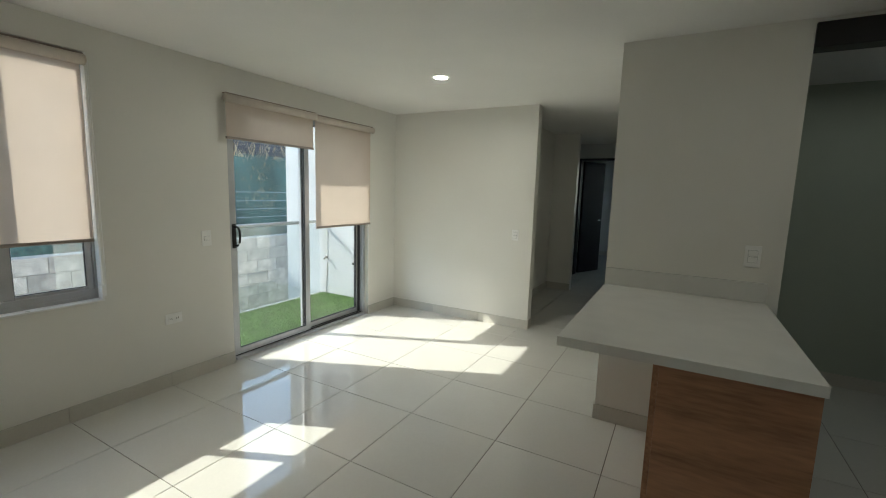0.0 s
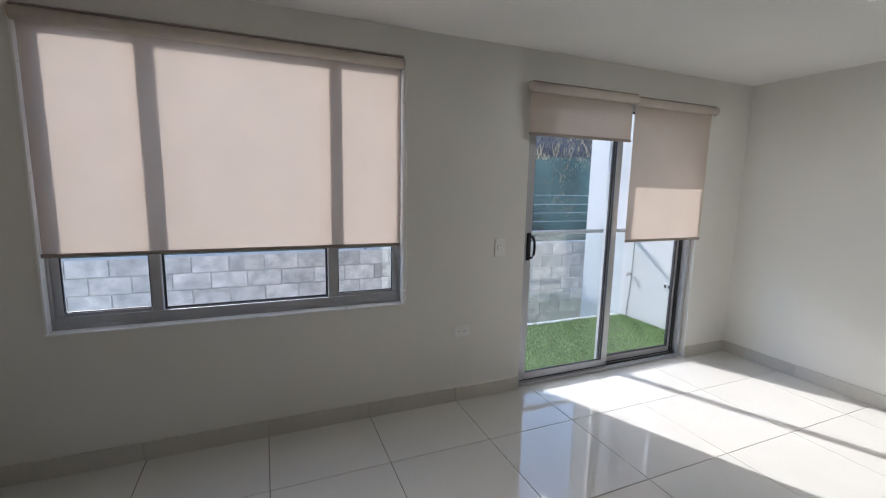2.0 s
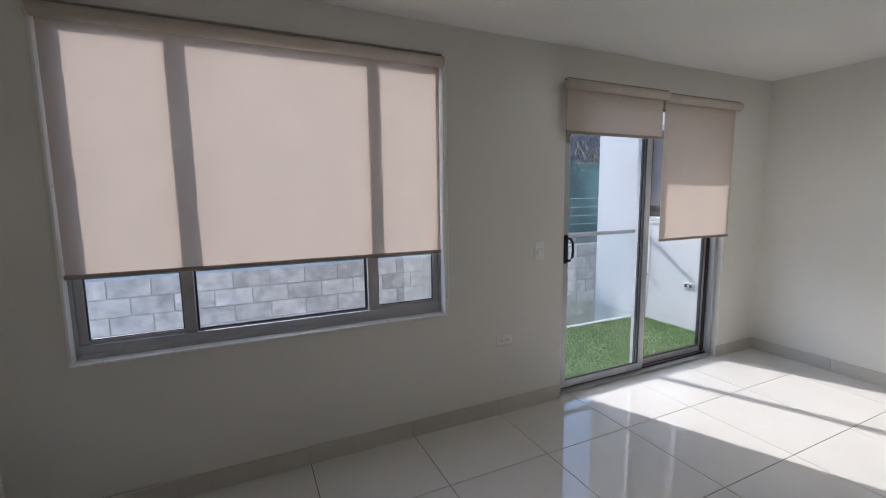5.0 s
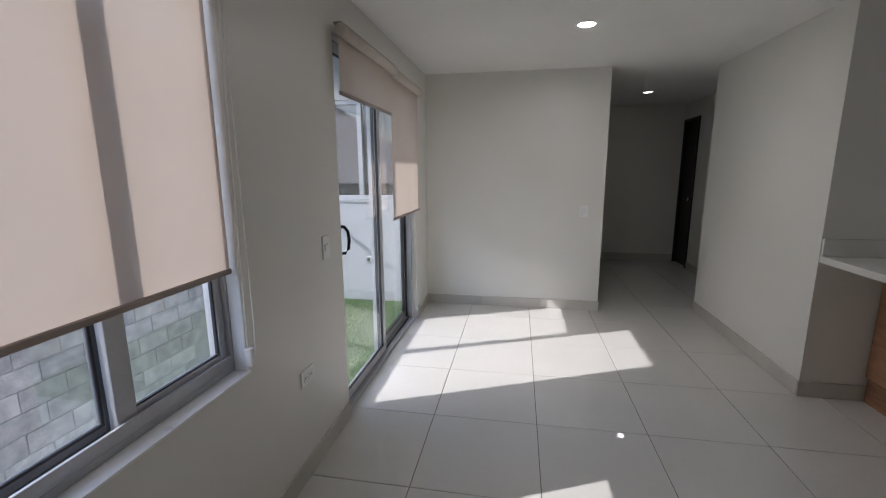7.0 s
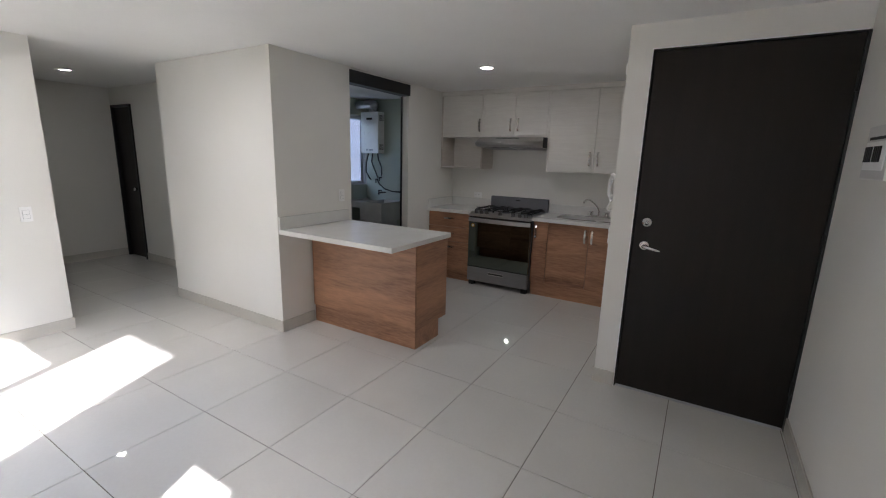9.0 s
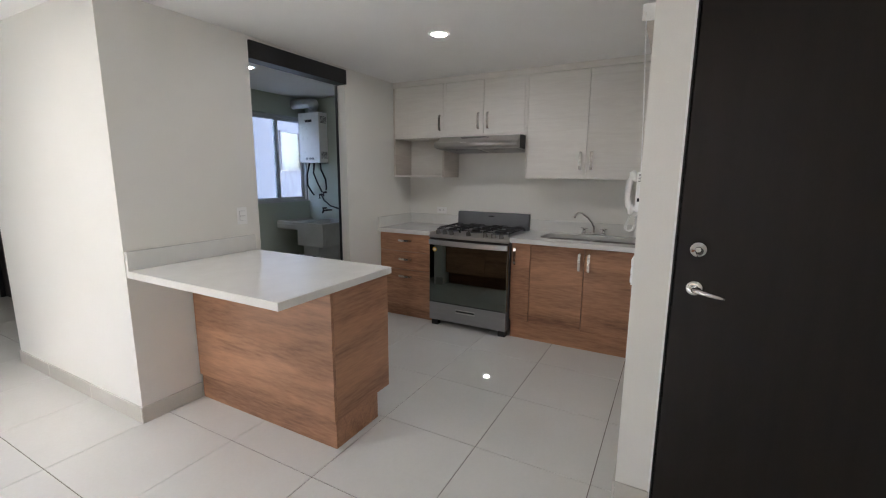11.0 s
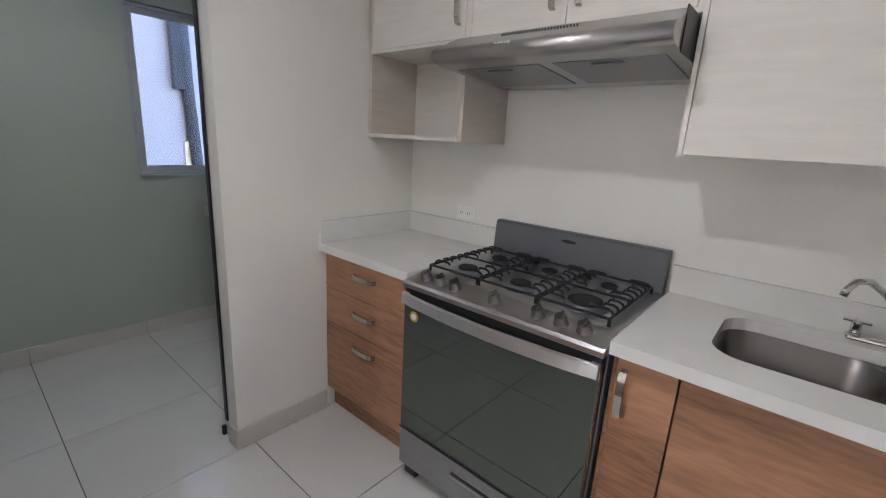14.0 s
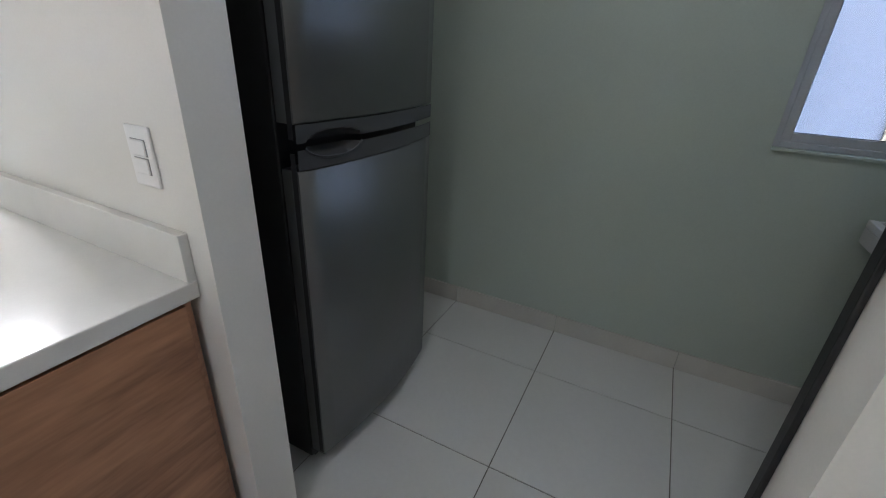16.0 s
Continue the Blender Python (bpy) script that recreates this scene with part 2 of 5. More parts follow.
def bm_rod(bm, points, radius, sides=10, cap=True):
    """A round bar along a line of points."""
    pts = [Vector(p) for p in points]
    rings = []
    for i, p in enumerate(pts):
        d = (pts[min(i + 1, len(pts) - 1)] - pts[max(i - 1, 0)]).normalized()
        side = d.cross(Vector((0, 0, 1)) if abs(d.z) < 0.95 else Vector((1, 0, 0))).normalized()
        up = side.cross(d)
        r = radius[i] if isinstance(radius, (list, tuple)) else radius
        rings.append([bm.verts.new(p + r * (math.cos(a) * side + math.sin(a) * up)) for a in (2 * math.pi * k / sides for k in range(sides))])
    for a, b in zip(rings, rings[1:]):
        for k in range(sides):
            bm.faces.new((a[k], b[k], b[(k + 1) % sides], a[(k + 1) % sides])).smooth = True
    if cap:
        bm.faces.new(rings[0])
        bm.faces.new(list(reversed(rings[-1])))
    return bm


def rod(points, radius, sides=10):
    bm = bm_rod(bmesh.new(), points, radius, sides)
    bmesh.ops.recalc_face_normals(bm, faces=bm.faces)
    return bm


def bm_lathe(bm, profile, at, axis="z", sides=24):
    """Turns (radius, height) pairs round an axis through at."""
    rings = []
    for r, h in profile:
        ring = []
        for k in range(sides):
            a = 2 * math.pi * k / sides
            c, s = r * math.cos(a), r * math.sin(a)
            p = {"z": (c, s, h), "x": (h, c, s), "y": (s, h, c)}[axis]
            ring.append(bm.verts.new(Vector(at) + Vector(p)))
        rings.append(ring)
    for a, b in zip(rings, rings[1:]):
        for k in range(sides):
            bm.faces.new((a[k], a[(k + 1) % sides], b[(k + 1) % sides], b[k])).smooth = True
    bm.faces.new(list(reversed(rings[0])))
    bm.faces.new(rings[-1])
    return bm


def lathe(profile, at, axis="z", sides=24):
    bm = bm_lathe(bmesh.new(), profile, at, axis, sides)
    bmesh.ops.recalc_face_normals(bm, faces=bm.faces)
    return bm


def mesh_of(name, bm, mat):
    me = bpy.data.meshes.new(name)
    bm.to_mesh(me)
    bm.free()
    me.materials.append(mat)
    return me


def part(name, bm, mat, parent=None, label=""):
    ob = new(name, mesh_of(name, bm, mat))
    if parent:
        ob.parent = parent
        ob.matrix_parent_inverse = parent.matrix_basis.inverted()
    if label:
        ob["label"] = label
    return ob


def thing(name, at, label, category, group="", kind=""):
    ob = new(name)
    ob.empty_display_size = 0.1
    ob.location = at
    return tagged(ob, label, category, group, kind)


def structure(name, bm, mat, label, category="wall"):
    return tagged(part(name, bm, mat), label, category, "", "structure")


# ---- the large structure ----
H = 2.37
structure("wall_west", boxes([(-2.44, -2.29, -0.77, -0.36, 0, H), (-2.44, -2.29, 1.42, 2.30, 0, H), (-2.44, -2.29, 4.03, 4.66, 0, H), (-2.44, -2.29, -0.36, 1.42, 0, 0.72), (-2.44, -2.29, -0.36, 1.42, 2.212, H), (-2.44, -2.29, 2.30, 4.03, 2.16, H)]), WALL, "cream painted wall with window and sliding door")
structure("wall_south", box(-2.29, 1.30, -0.77, -0.62, 0, H), WALL, "plain cream painted wall with breaker panel")
structure("wall_entrance", boxes([(1.15, 1.30, 0.352, 0.49, 0, H), (1.15, 1.30, -0.62, 0.352, 2.222, H)]), WALL, "cream painted wall round the entrance door")
structure("wall_kitchen_south", boxes([(1.30, 1.68, 0.34, 0.49, 0, H), (2.42, 3.54, 0.34, 0.49, 0, H), (1.68, 2.42, 0.34, 0.49, 0, 1.078), (1.68, 2.42, 0.34, 0.49, 2.16, H)]), WALL, "cream painted kitchen wall with a small window")
structure("wall_kitchen_east", box(3.39, 3.54, 0.49, 4.70, 0, H), WALL, "cream painted wall behind stove and counters")
structure("wall_kitchen_north", boxes([(2.328, 3.39, 3.01, 3.12, 0, H), (1.347, 2.328, 3.01, 3.12, 2.345, H)]), WALL, "cream painted wall end beside the laundry opening")
structure("wall_pillar", box(0.46, 1.347, 3.00, 3.12, 0, H), WALL, "cream painted wall behind the breakfast counter")
structure("wall_hall_east", box(0.46, 0.58, 3.12, 4.70, 0, H), WALL, "cream painted hall wall")
structure("wall_laundry_west", box(0.58, 0.60, 3.12, 4.58, 0, H), SAGE, "sage green painted laundry wall")
structure("wall_laundry_north", boxes([(0.60, 2.465, 4.58, 4.70, 0, H), (2.465, 3.39, 4.58, 4.70, 0, 1.10), (2.465, 3.39, 4.58, 4.70, 2.14, H)]), SAGE, "sage green painted laundry wall with window")
structure("wall_laundry_east", box(3.385, 3.39, 3.12, 4.58, 0, H), SAGE, "sage green painted laundry wall behind the boiler")
structure("wall_north", box(-2.29, -0.51, 4.54, 4.66, 0, H), WALL, "cream painted wall with switch beside the hall")
structure("wall_hall_west", boxes([(-1.05, -0.93, 4.66, 6.78, 0, H), (-1.05, -0.57, 6.78, 6.90, 0, H), (-1.05, -0.87, 6.90, 8.20, 0, H)]), WALL, "cream painted hall wall in shade")
structure("wall_hall_end", boxes([(-0.03, 0.09, 7.27, 8.20, 0, H), (0.09, 1.08, 7.27, 7.39, 0, H)]), WALL, "cream painted hall end wall in shade")
structure("wall_hall_closet", boxes([(1.08, 1.20, 4.70, 6.68, 0, H), (1.08, 1.20, 7.23, 7.39, 0, H), (1.08, 1.20, 6.68, 7.23, 2.14, H)]), WALL, "cream painted hall wall with a dark narrow door")
structure("wall_bedroom_south", boxes([(-2.44, -0.84, 8.20, 8.32, 0, H), (-0.10, 1.20, 8.20, 8.32, 0, H), (-0.84, -0.10, 8.20, 8.32, 2.12, H)]), ROOM, "pale bedroom wall with open doorway")
# Window opening is out of view, placed to light the bedroom floor.
structure("wall_bedroom", boxes([(-2.44, 0.15, 11.30, 11.42, 0, H), (0.95, 1.20, 11.30, 11.42, 0, H), (0.15, 0.95, 11.30, 11.42, 0, 0.9), (0.15, 0.95, 11.30, 11.42, 2.1, H), (1.08, 1.20, 8.32, 11.30, 0, H), (-2.44, -2.29, 8.32, 11.30, 0, H)]), ROOM, "pale bedroom walls with an unseen window opening")
structure("ceiling", boxes([(-2.44, 3.54, -0.77, 4.75, H, H + 0.12), (-2.44, 1.20, 4.75, 11.42, H, H + 0.12)]), CEIL, "smooth white painted ceiling", "ceiling")
floor = structure("floor", boxes([(-2.44, 3.54, -0.77, 4.75, -0.15, -0.0035), (-2.44, 1.20, 4.75, 11.42, -0.15, -0.0035)]), GROUT, "glossy cream porcelain floor tiles with dark joints", "floor")

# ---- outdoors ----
# Unseen block over the flat, added to keep sun and sky off the neighbour.
structure("shade_block", box(-2.44, 3.54, -0.77, 4.75, H + 0.121, 14.0), RENDER_WHITE, "white rendered block added above the ceiling to shade the neighbouring house", "building")
structure("ground", box(-400, 400, -400, 400, -2.6, -2.4), CONC, "bare concrete ground below the terrace", "ground")
structure("terrace", box(-3.64, -2.44, 1.60, 4.55, -0.35, -0.03), CONC, "concrete terrace slab under the turf", "terrace")
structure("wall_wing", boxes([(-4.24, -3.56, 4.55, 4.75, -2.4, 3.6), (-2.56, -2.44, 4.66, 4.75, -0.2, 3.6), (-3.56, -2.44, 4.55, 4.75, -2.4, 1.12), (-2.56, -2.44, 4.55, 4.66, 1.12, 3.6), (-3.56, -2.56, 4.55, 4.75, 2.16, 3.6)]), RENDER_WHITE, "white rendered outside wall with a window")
# Out of view; inferred from where the sun's upper edge falls on the blind.
structure("canopy", box(-3.70, -2.44, 1.48, 4.55, 2.60, 2.72), RENDER_WHITE, "unseen canopy slab inferred over the terrace, cutting off the high sun", "canopy")


def build_turf():
    t = thing("artificial_turf", (-3.0, 3.1, -0.03), "bright green artificial turf mat on the terrace", "turf")
    part("backing", box(-3.53, -2.445, 2.22, 4.545, -0.03, -0.012), TURF, t)
    rng = random.Random(5)
    verts, faces = [], []
    for _ in range(34000):
        x, y, a = rng.uniform(-3.53, -2.45), rng.uniform(2.22, 4.54), rng.uniform(0, 6.28)
        h, w = rng.uniform(0.012, 0.03), 0.0022
        dx, dy = w * math.cos(a), w * math.sin(a)
        lx, ly = rng.uniform(-0.012, 0.012), rng.uniform(-0.012, 0.012)
        i = len(verts)
        verts += [(x - dx, y - dy, -0.013), (x + dx, y + dy, -0.013), (x + lx, y + ly, -0.013 + h)]
        faces.append((i, i + 1, i + 2))
    me = bpy.data.meshes.new("blades")
    me.from_pydata(verts, [], faces)
    me.materials.append(TURF)
    ob = new("blades", me)
    ob.parent = t
    ob.matrix_parent_inverse = t.matrix_basis.inverted()
    ob["kind"] = "stuff"


build_turf()


def build_balustrade():
    t = thing("glass_balustrade", (-3.45, 3.1, -0.03), "clear glass terrace balustrade with a grey metal top rail", "railing")
    part("glass_panel", box(-3.544, -3.534, 1.60, 4.50, -0.003, 0.98), RAILGLASS, t).visible_shadow = False
    part("top_rail", rod([(-3.538, 1.60, 1.0), (-3.538, 4.545, 1.0)], 0.022, 12), ALU, t)
    part("base_channel", box(-3.562, -3.516, 1.60, 4.50, -0.03, -0.004, 0.003), ALU, t)


build_balustrade()


def build_block_wall():
    wall = tagged(part("block_wall", box(-5.72, -5.53, -7.0, 9.0, -2.4, 0.58), MORTAR), "grey concrete block retaining wall", "wall", "", "structure")
    L, Hh = 0.40, 0.20
    me = mesh_of("block", box(-0.02, 0.012, -L / 2 + 0.005, L / 2 - 0.005, -Hh / 2 + 0.005, Hh / 2 - 0.005, 0.004, 1), BLOCK)
    for r in range(10):
        for c in range(-12, 22):
            y = c * L + (L / 2 if r % 2 else 0)
            z = 0.48 - r * Hh
            if -3.0 + 0.3 * r < y < 7.0 - 0.3 * r:
                b = new("block", me)
                b.location = (-5.53, y, z)
                b.parent = wall


build_block_wall()


def build_hillside():
    bm = bmesh.new()
    nx, ny = 40, 70
    def slope(f):
        """Steep netted bank up to f = 0.4, gentler dry ground above it."""
        return (-5.95 - 2.0 * f, -0.2 + 5.7 * f) if f < 0.4 else (-6.75 - 7.0 * (f - 0.4), 2.08 + 4.6 * (f - 0.4))

    def spot(f, j):
        x, z = slope(f)
        rough = 0.10 * noise.noise(Vector((f * 12, j * 0.45, 0))) + 0.05 * noise.noise(Vector((f * 40, j * 1.3, 3)))
        return (x + rough, -12 + 30 * j / ny, z + (0.06 if f > 0.4 else 0.4) * rough)

    grid = [[bm.verts.new(spot(i / nx, j)) for j in range(ny + 1)] for i in range(nx + 1)]
    for i in range(nx):
        for j in range(ny):
            f = bm.faces.new((grid[i][j], grid[i][j + 1], grid[i + 1][j + 1], grid[i + 1][j]))
            f.smooth, f.material_index = True, int(i >= 16)
    hill = structure("hillside", bm, NET, "steep slope covered with dark green netting", "hillside")
    hill.data.materials.append(EARTH)
    rng = random.Random(8)
    verts, faces = [], []
    for _ in range(3400):
        u = rng.random()
        y = rng.uniform(-3, 12)
        if u < 0.75:
            f = 0.395 + 0.16 * rng.random() ** 1.8
        elif u < 0.85:
            f = rng.uniform(0.2, 0.4)
        else:
            f, y = rng.uniform(0.2, 0.4), rng.gauss(6.2, 0.35)
        x, z = slope(f)
        n = rng.uniform(0.08, 0.36) if u < 0.75 else rng.uniform(0.05, 0.2) if u < 0.85 else rng.uniform(0.04, 0.13)
        p = Vector((x, y, z - 0.05))
        d = Vector((rng.uniform(0.0, 0.8), rng.uniform(-0.7, 0.7), rng.uniform(0.1, 1))).normalized()
        q = p + d * n + Vector((0, 0, 0))
        w = Vector((0, 0.009, 0.004))
        i = len(verts)
        verts += [p - w, p + w, q]
        faces.append((i, i + 1, i + 2))
    me = bpy.data.meshes.new("dry_vegetation")
    me.from_pydata(verts, [], faces)
    me.materials.append(STRAW)
    tagged(new("dry_vegetation", me), "dry straw-coloured weeds on the slope", "weeds", "", "stuff")
    fence = thing("wire_fence", (-5.6, 3, 0.58), "thin wire fence strands above the block wall", "fence")
    for z in (0.93, 1.07, 1.21, 1.36):
        part("wire", rod([(-5.62, -4, z + 0.02), (-5.62, 2, z - 0.01), (-5.62, 8.5, z)], 0.005, 5), WIRE, fence)
    for y in (-3.5, 1.9, 8.2):
        part("post", rod([(-5.62, y, 0.55), (-5.62, y, 1.42)], 0.02, 8), WIRE, fence)


build_hillside()


# ---- windows, doors and blinds ----
def frame_bars(y0, y1, z0, z1, w, x0, x1):
    """Four mitre-less bars of a sash in a wall that runs along y."""
    return boxes([(x0, x1, y0, y0 + w, z0, z1), (x0, x1, y1 - w, y1, z0, z1), (x0, x1, y0 + w, y1 - w, z0, z0 + w), (x0, x1, y0 + w, y1 - w, z1 - w, z1)], 0.003)


def frame_bars_x(x0, x1, z0, z1, w, y0, y1):
    return boxes([(x0, x0 + w, y0, y1, z0, z1), (x1 - w, x1, y0, y1, z0, z1), (x0 + w, x1 - w, y0, y1, z0, z0 + w), (x0 + w, x1 - w, y0, y1, z1 - w, z1)], 0.003)


def pane(name, bm, parent, mat=GLASS):
    p = part(name, bm, mat, parent)
    p.visible_shadow = False
    return p


def build_living_window():
    w = thing("window_1", (-2.372, 0.53, 0.73), "wide three-part aluminium sliding window above a white sill", "window", kind="structure")
    part("window_frame", frame_bars(-0.358, 1.418, 0.732, 2.210, 0.024, -2.420, -2.334), ALU, w)
    # Inner lip stands higher than the others to keep sun off the sill.
    part("track", boxes([(-2.344, -2.334, -0.334, 1.394, 0.756, 0.794), (-2.384, -2.376, -0.334, 1.394, 0.756, 0.768), (-2.418, -2.410, -0.334, 1.394, 0.756, 0.776)], 0.002), ALU, w)
    # Dark grey strip covers the frame's bottom bar between the track lips.
    part("track_cover", box(-2.409, -2.345, -0.333, 1.393, 0.7565, 0.7600), STOVE_GREY, w, "dark grey strip over the frame's bottom bar")
    x = -2.364
    for y0, y1, w0, w1 in ((-0.334, 0.118, 0.034, 0.052), (0.964, 1.394, 0.058, 0.034)):
        s = part("sash", boxes([(x - 0.012, x + 0.016, y0, y0 + w0, 0.770, 2.197), (x - 0.012, x + 0.016, y1 - w1, y1, 0.770, 2.197), (x - 0.012, x + 0.016, y0 + w0, y1 - w1, 0.770, 0.810), (x - 0.012, x + 0.016, y0 + w0, y1 - w1, 2.157, 2.197)], 0.003), ALU, w)
        pane("pane", box(x, x + 0.005, y0 + w0 - 0.002, y1 - w1 + 0.002, 0.808, 2.159), s)
        part("gasket", frame_bars(y0 + w0 - 0.001, y1 - w1 + 0.001, 0.809, 2.158, 0.006, x - 0.002, x + 0.012), DARKALU, s)
    # Aluminium bars coloured dark grey: their shade is put into the colour.
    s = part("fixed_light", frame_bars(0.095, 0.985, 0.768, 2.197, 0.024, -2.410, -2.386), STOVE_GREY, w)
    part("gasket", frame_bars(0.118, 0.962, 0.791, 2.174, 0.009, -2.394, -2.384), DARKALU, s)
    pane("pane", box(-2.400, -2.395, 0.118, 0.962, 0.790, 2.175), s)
    part("window_sill", box(-2.334, -2.275, -0.358, 1.418, 0.7205, 0.731, 0.002), WHITE, w)
    part("rim", boxes([(-2.334, -2.284, 1.4065, 1.4185, 0.7315, 2.210), (-2.334, -2.284, -0.3585, -0.3465, 0.7315, 2.210)], 0.002), WHITE, w)


def build_sliding_door():
    d = thing("door_1", (-2.37, 3.16, 0.0), "aluminium sliding glass terrace door with black pull", "sliding door", kind="structure")
    part("door_frame", boxes([(-2.43, -2.33, 2.302, 2.338, 0.0, 2.158), (-2.43, -2.33, 3.982, 4.018, 0.0, 2.158), (-2.43, -2.33, 2.338, 3.982, 2.12, 2.158), (-2.43, -2.31, 2.338, 3.982, 0.0, 0.022)], 0.003), ALU, d)
    part("threshold_rail", boxes([(-2.362, -2.354, 2.34, 3.98, 0.022, 0.034), (-2.408, -2.400, 2.34, 3.98, 0.022, 0.034)]), DARKALU, d)
    a = part("sliding_leaf", frame_bars(2.340, 3.185, 0.034, 2.118, 0.052, -2.372, -2.342), ALU, d)
    pane("pane", box(-2.360, -2.354, 2.390, 3.135, 0.084, 2.068), a)
    part("gasket", frame_bars(2.390, 3.135, 0.084, 2.068, 0.007, -2.366, -2.348), DARKALU, a)
    b = part("fixed_leaf", frame_bars(3.125, 3.980, 0.034, 2.118, 0.052, -2.420, -2.390), ALU, d)
    pane("pane", box(-2.408, -2.402, 3.175, 3.930, 0.084, 2.068), b)
    part("gasket", frame_bars(3.175, 3.930, 0.084, 2.068, 0.010, -2.414, -2.388), DARKALU, b)
    # Black strip along the meeting edge of the two leaves.
    part("meeting_strip", box(-2.3895, -2.3735, 3.121, 3.137, 0.036, 2.116, 0.002), DARKALU, b, "black strip between the leaves")
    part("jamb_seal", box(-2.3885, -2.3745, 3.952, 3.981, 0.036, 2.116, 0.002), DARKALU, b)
    part("pull_handle", rod([(-2.342, 2.366, 0.97), (-2.30, 2.372, 0.975), (-2.282, 2.376, 1.0), (-2.278, 2.378, 1.05), (-2.282, 2.376, 1.10), (-2.30, 2.372, 1.125), (-2.342, 2.366, 1.13)], 0.009, 10), BLACK, a, "black curved pull handle")
    part("lock_plate", box(-2.342, -2.334, 2.350, 2.384, 0.95, 1.15, 0.003), BLACK, a)


def build_blind(name, label, y0, y1, top, hem, x, chain_y=None, chain_to=0.8):
    t = thing(name, (x, (y0 + y1) / 2, top), label, "roller blind", "roller blinds")
    bm = bmesh.new()
    n = 24
    cols = []
    for i in range(n + 1):
        y = y0 + 0.012 + (y1 - y0 - 0.024) * i / n
        bow = 0.002 * math.sin(6.3 * i / n + y)
        cols.append([bm.verts.new((x + bow * s, y, top - 0.01 + (hem - top + 0.01) * s)) for s in (0, 0.35, 0.7, 1)])
    for a, b in zip(cols, cols[1:]):
        for k in range(3):
            bm.faces.new((a[k], b[k], b[k + 1], a[k + 1])).smooth = True
    part("cloth", bm, CLOTH, t)
    part("hem_bar", box(x - 0.008, x + 0.008, y0 + 0.008, y1 - 0.008, hem - 0.012, hem + 0.008, 0.004), HEM, t, "darker beige hem bar")
    part("roller", rod([(x + 0.022, y0, top), (x + 0.022, y1, top)], 0.030, 18), VINYL, t)
    part("top_rail", box(x - 0.018, x + 0.028, y0, y1, top + 0.031, top + 0.039, 0.002), HEM, t)
    for y in (y0 - 0.006, y1 - 0.004):
        part("bracket", lathe([(0.012, 0), (0.031, 0.001), (0.033, 0.005), (0.031, 0.009), (0.012, 0.010)], (x + 0.022, y, top), "y", 20), VINYL, t)
    if chain_y is not None:
        c = part("bead_chain", rod([(x + 0.045, chain_y, top), (x + 0.035, chain_y + 0.003, (top + chain_to) / 2), (x + 0.03, chain_y, chain_to), (x + 0.05, chain_y + 0.01, chain_to - 0.012), (x + 0.055, chain_y + 0.012, chain_to + 0.1), (x + 0.05, chain_y + 0.004, top)], 0.0025, 6), WHITE, t)
        part("tensioner", box(x + 0.02, x + 0.05, chain_y - 0.012, chain_y + 0.014, chain_to - 0.05, chain_to + 0.02, 0.006), WHITE, c)
    return t


build_living_window()
build_sliding_door()
build_blind("roller_blind", "beige screen roller blind three-quarters down over the window", -0.354, 1.405, 2.166, 1.107, -2.307, 1.409, 0.80)
build_blind("roller_blind", "beige screen roller blind rolled nearly up over the terrace door", 2.252, 3.158, 2.118, 1.828, -2.240)
build_blind("roller_blind", "beige screen roller blind half down over the terrace door", 3.172, 4.020, 2.108, 1.078, -2.252)


def build_wing_window():
    w = thing("window_2", (-3.06, 4.6, 1.12), "grey aluminium window in the white outside wall", "window", kind="structure")
    part("window_frame", frame_bars_x(-3.558, -2.562, 1.122, 2.158, 0.042, 4.57, 4.62), ALU, w)
    part("mullion", box(-3.045, -2.995, 4.572, 4.615, 1.164, 2.116, 0.003), ALU, w)
    pane("pane", box(-3.516, -3.045, 4.592, 4.597, 1.164, 2.116), w)
    pane("pane", box(-2.995, -2.604, 4.592, 4.597, 1.164, 2.116), w)
    part("window_sill", box(-3.58, -2.54, 4.535, 4.57, 1.095, 1.1195, 0.003), RENDER_WHITE, w)
    part("inner_blind", box(-3.51, -2.61, 4.625, 4.632, 1.29, 2.12), NEIGHBOUR, w, "grey blind behind the glass")
    # Black sheet added behind the glass for the darkness of the unlit room.
    part("dark_backing", box(-3.558, -2.562, 4.648, 4.655, 1.122, 2.158), SHADOWGAP, w)


build_wing_window()

t = thing("outdoor_outlet", (-2.93, 4.55, 0.46), "grey weatherproof outlet box on the white wall", "outlet")
part("cover", box(-2.985, -2.875, 4.535, 4.55, 0.425, 0.495, 0.004), ALU, t)
for x in (-2.957, -2.905):
    part("socket", box(x - 0.015, x + 0.015, 4.530, 4.5352, 0.443, 0.477, 0.002), SHADOWGAP, t)
t = thing("garden_tap", (-3.44, 4.55, 0.52), "small metal garden tap on the white wall", "tap")
part("spout", rod([(-3.44, 4.55, 0.50), (-3.44, 4.505, 0.50), (-3.44, 4.495, 0.49), (-3.44, 4.492, 0.475)], 0.014, 10), BRASSY, t)
part("lever", rod([(-3.44, 4.515, 0.50), (-3.44, 4.515, 0.528), (-3.41, 4.50, 0.53)], 0.006, 8), BRASSY, t)
part("supply_pipe", rod([(-3.42, 4.5465, 1.02), (-3.43, 4.5465, 0.50), (-3.46, 4.5465, -0.03)], 0.0028, 8), RENDER_WHITE, t)


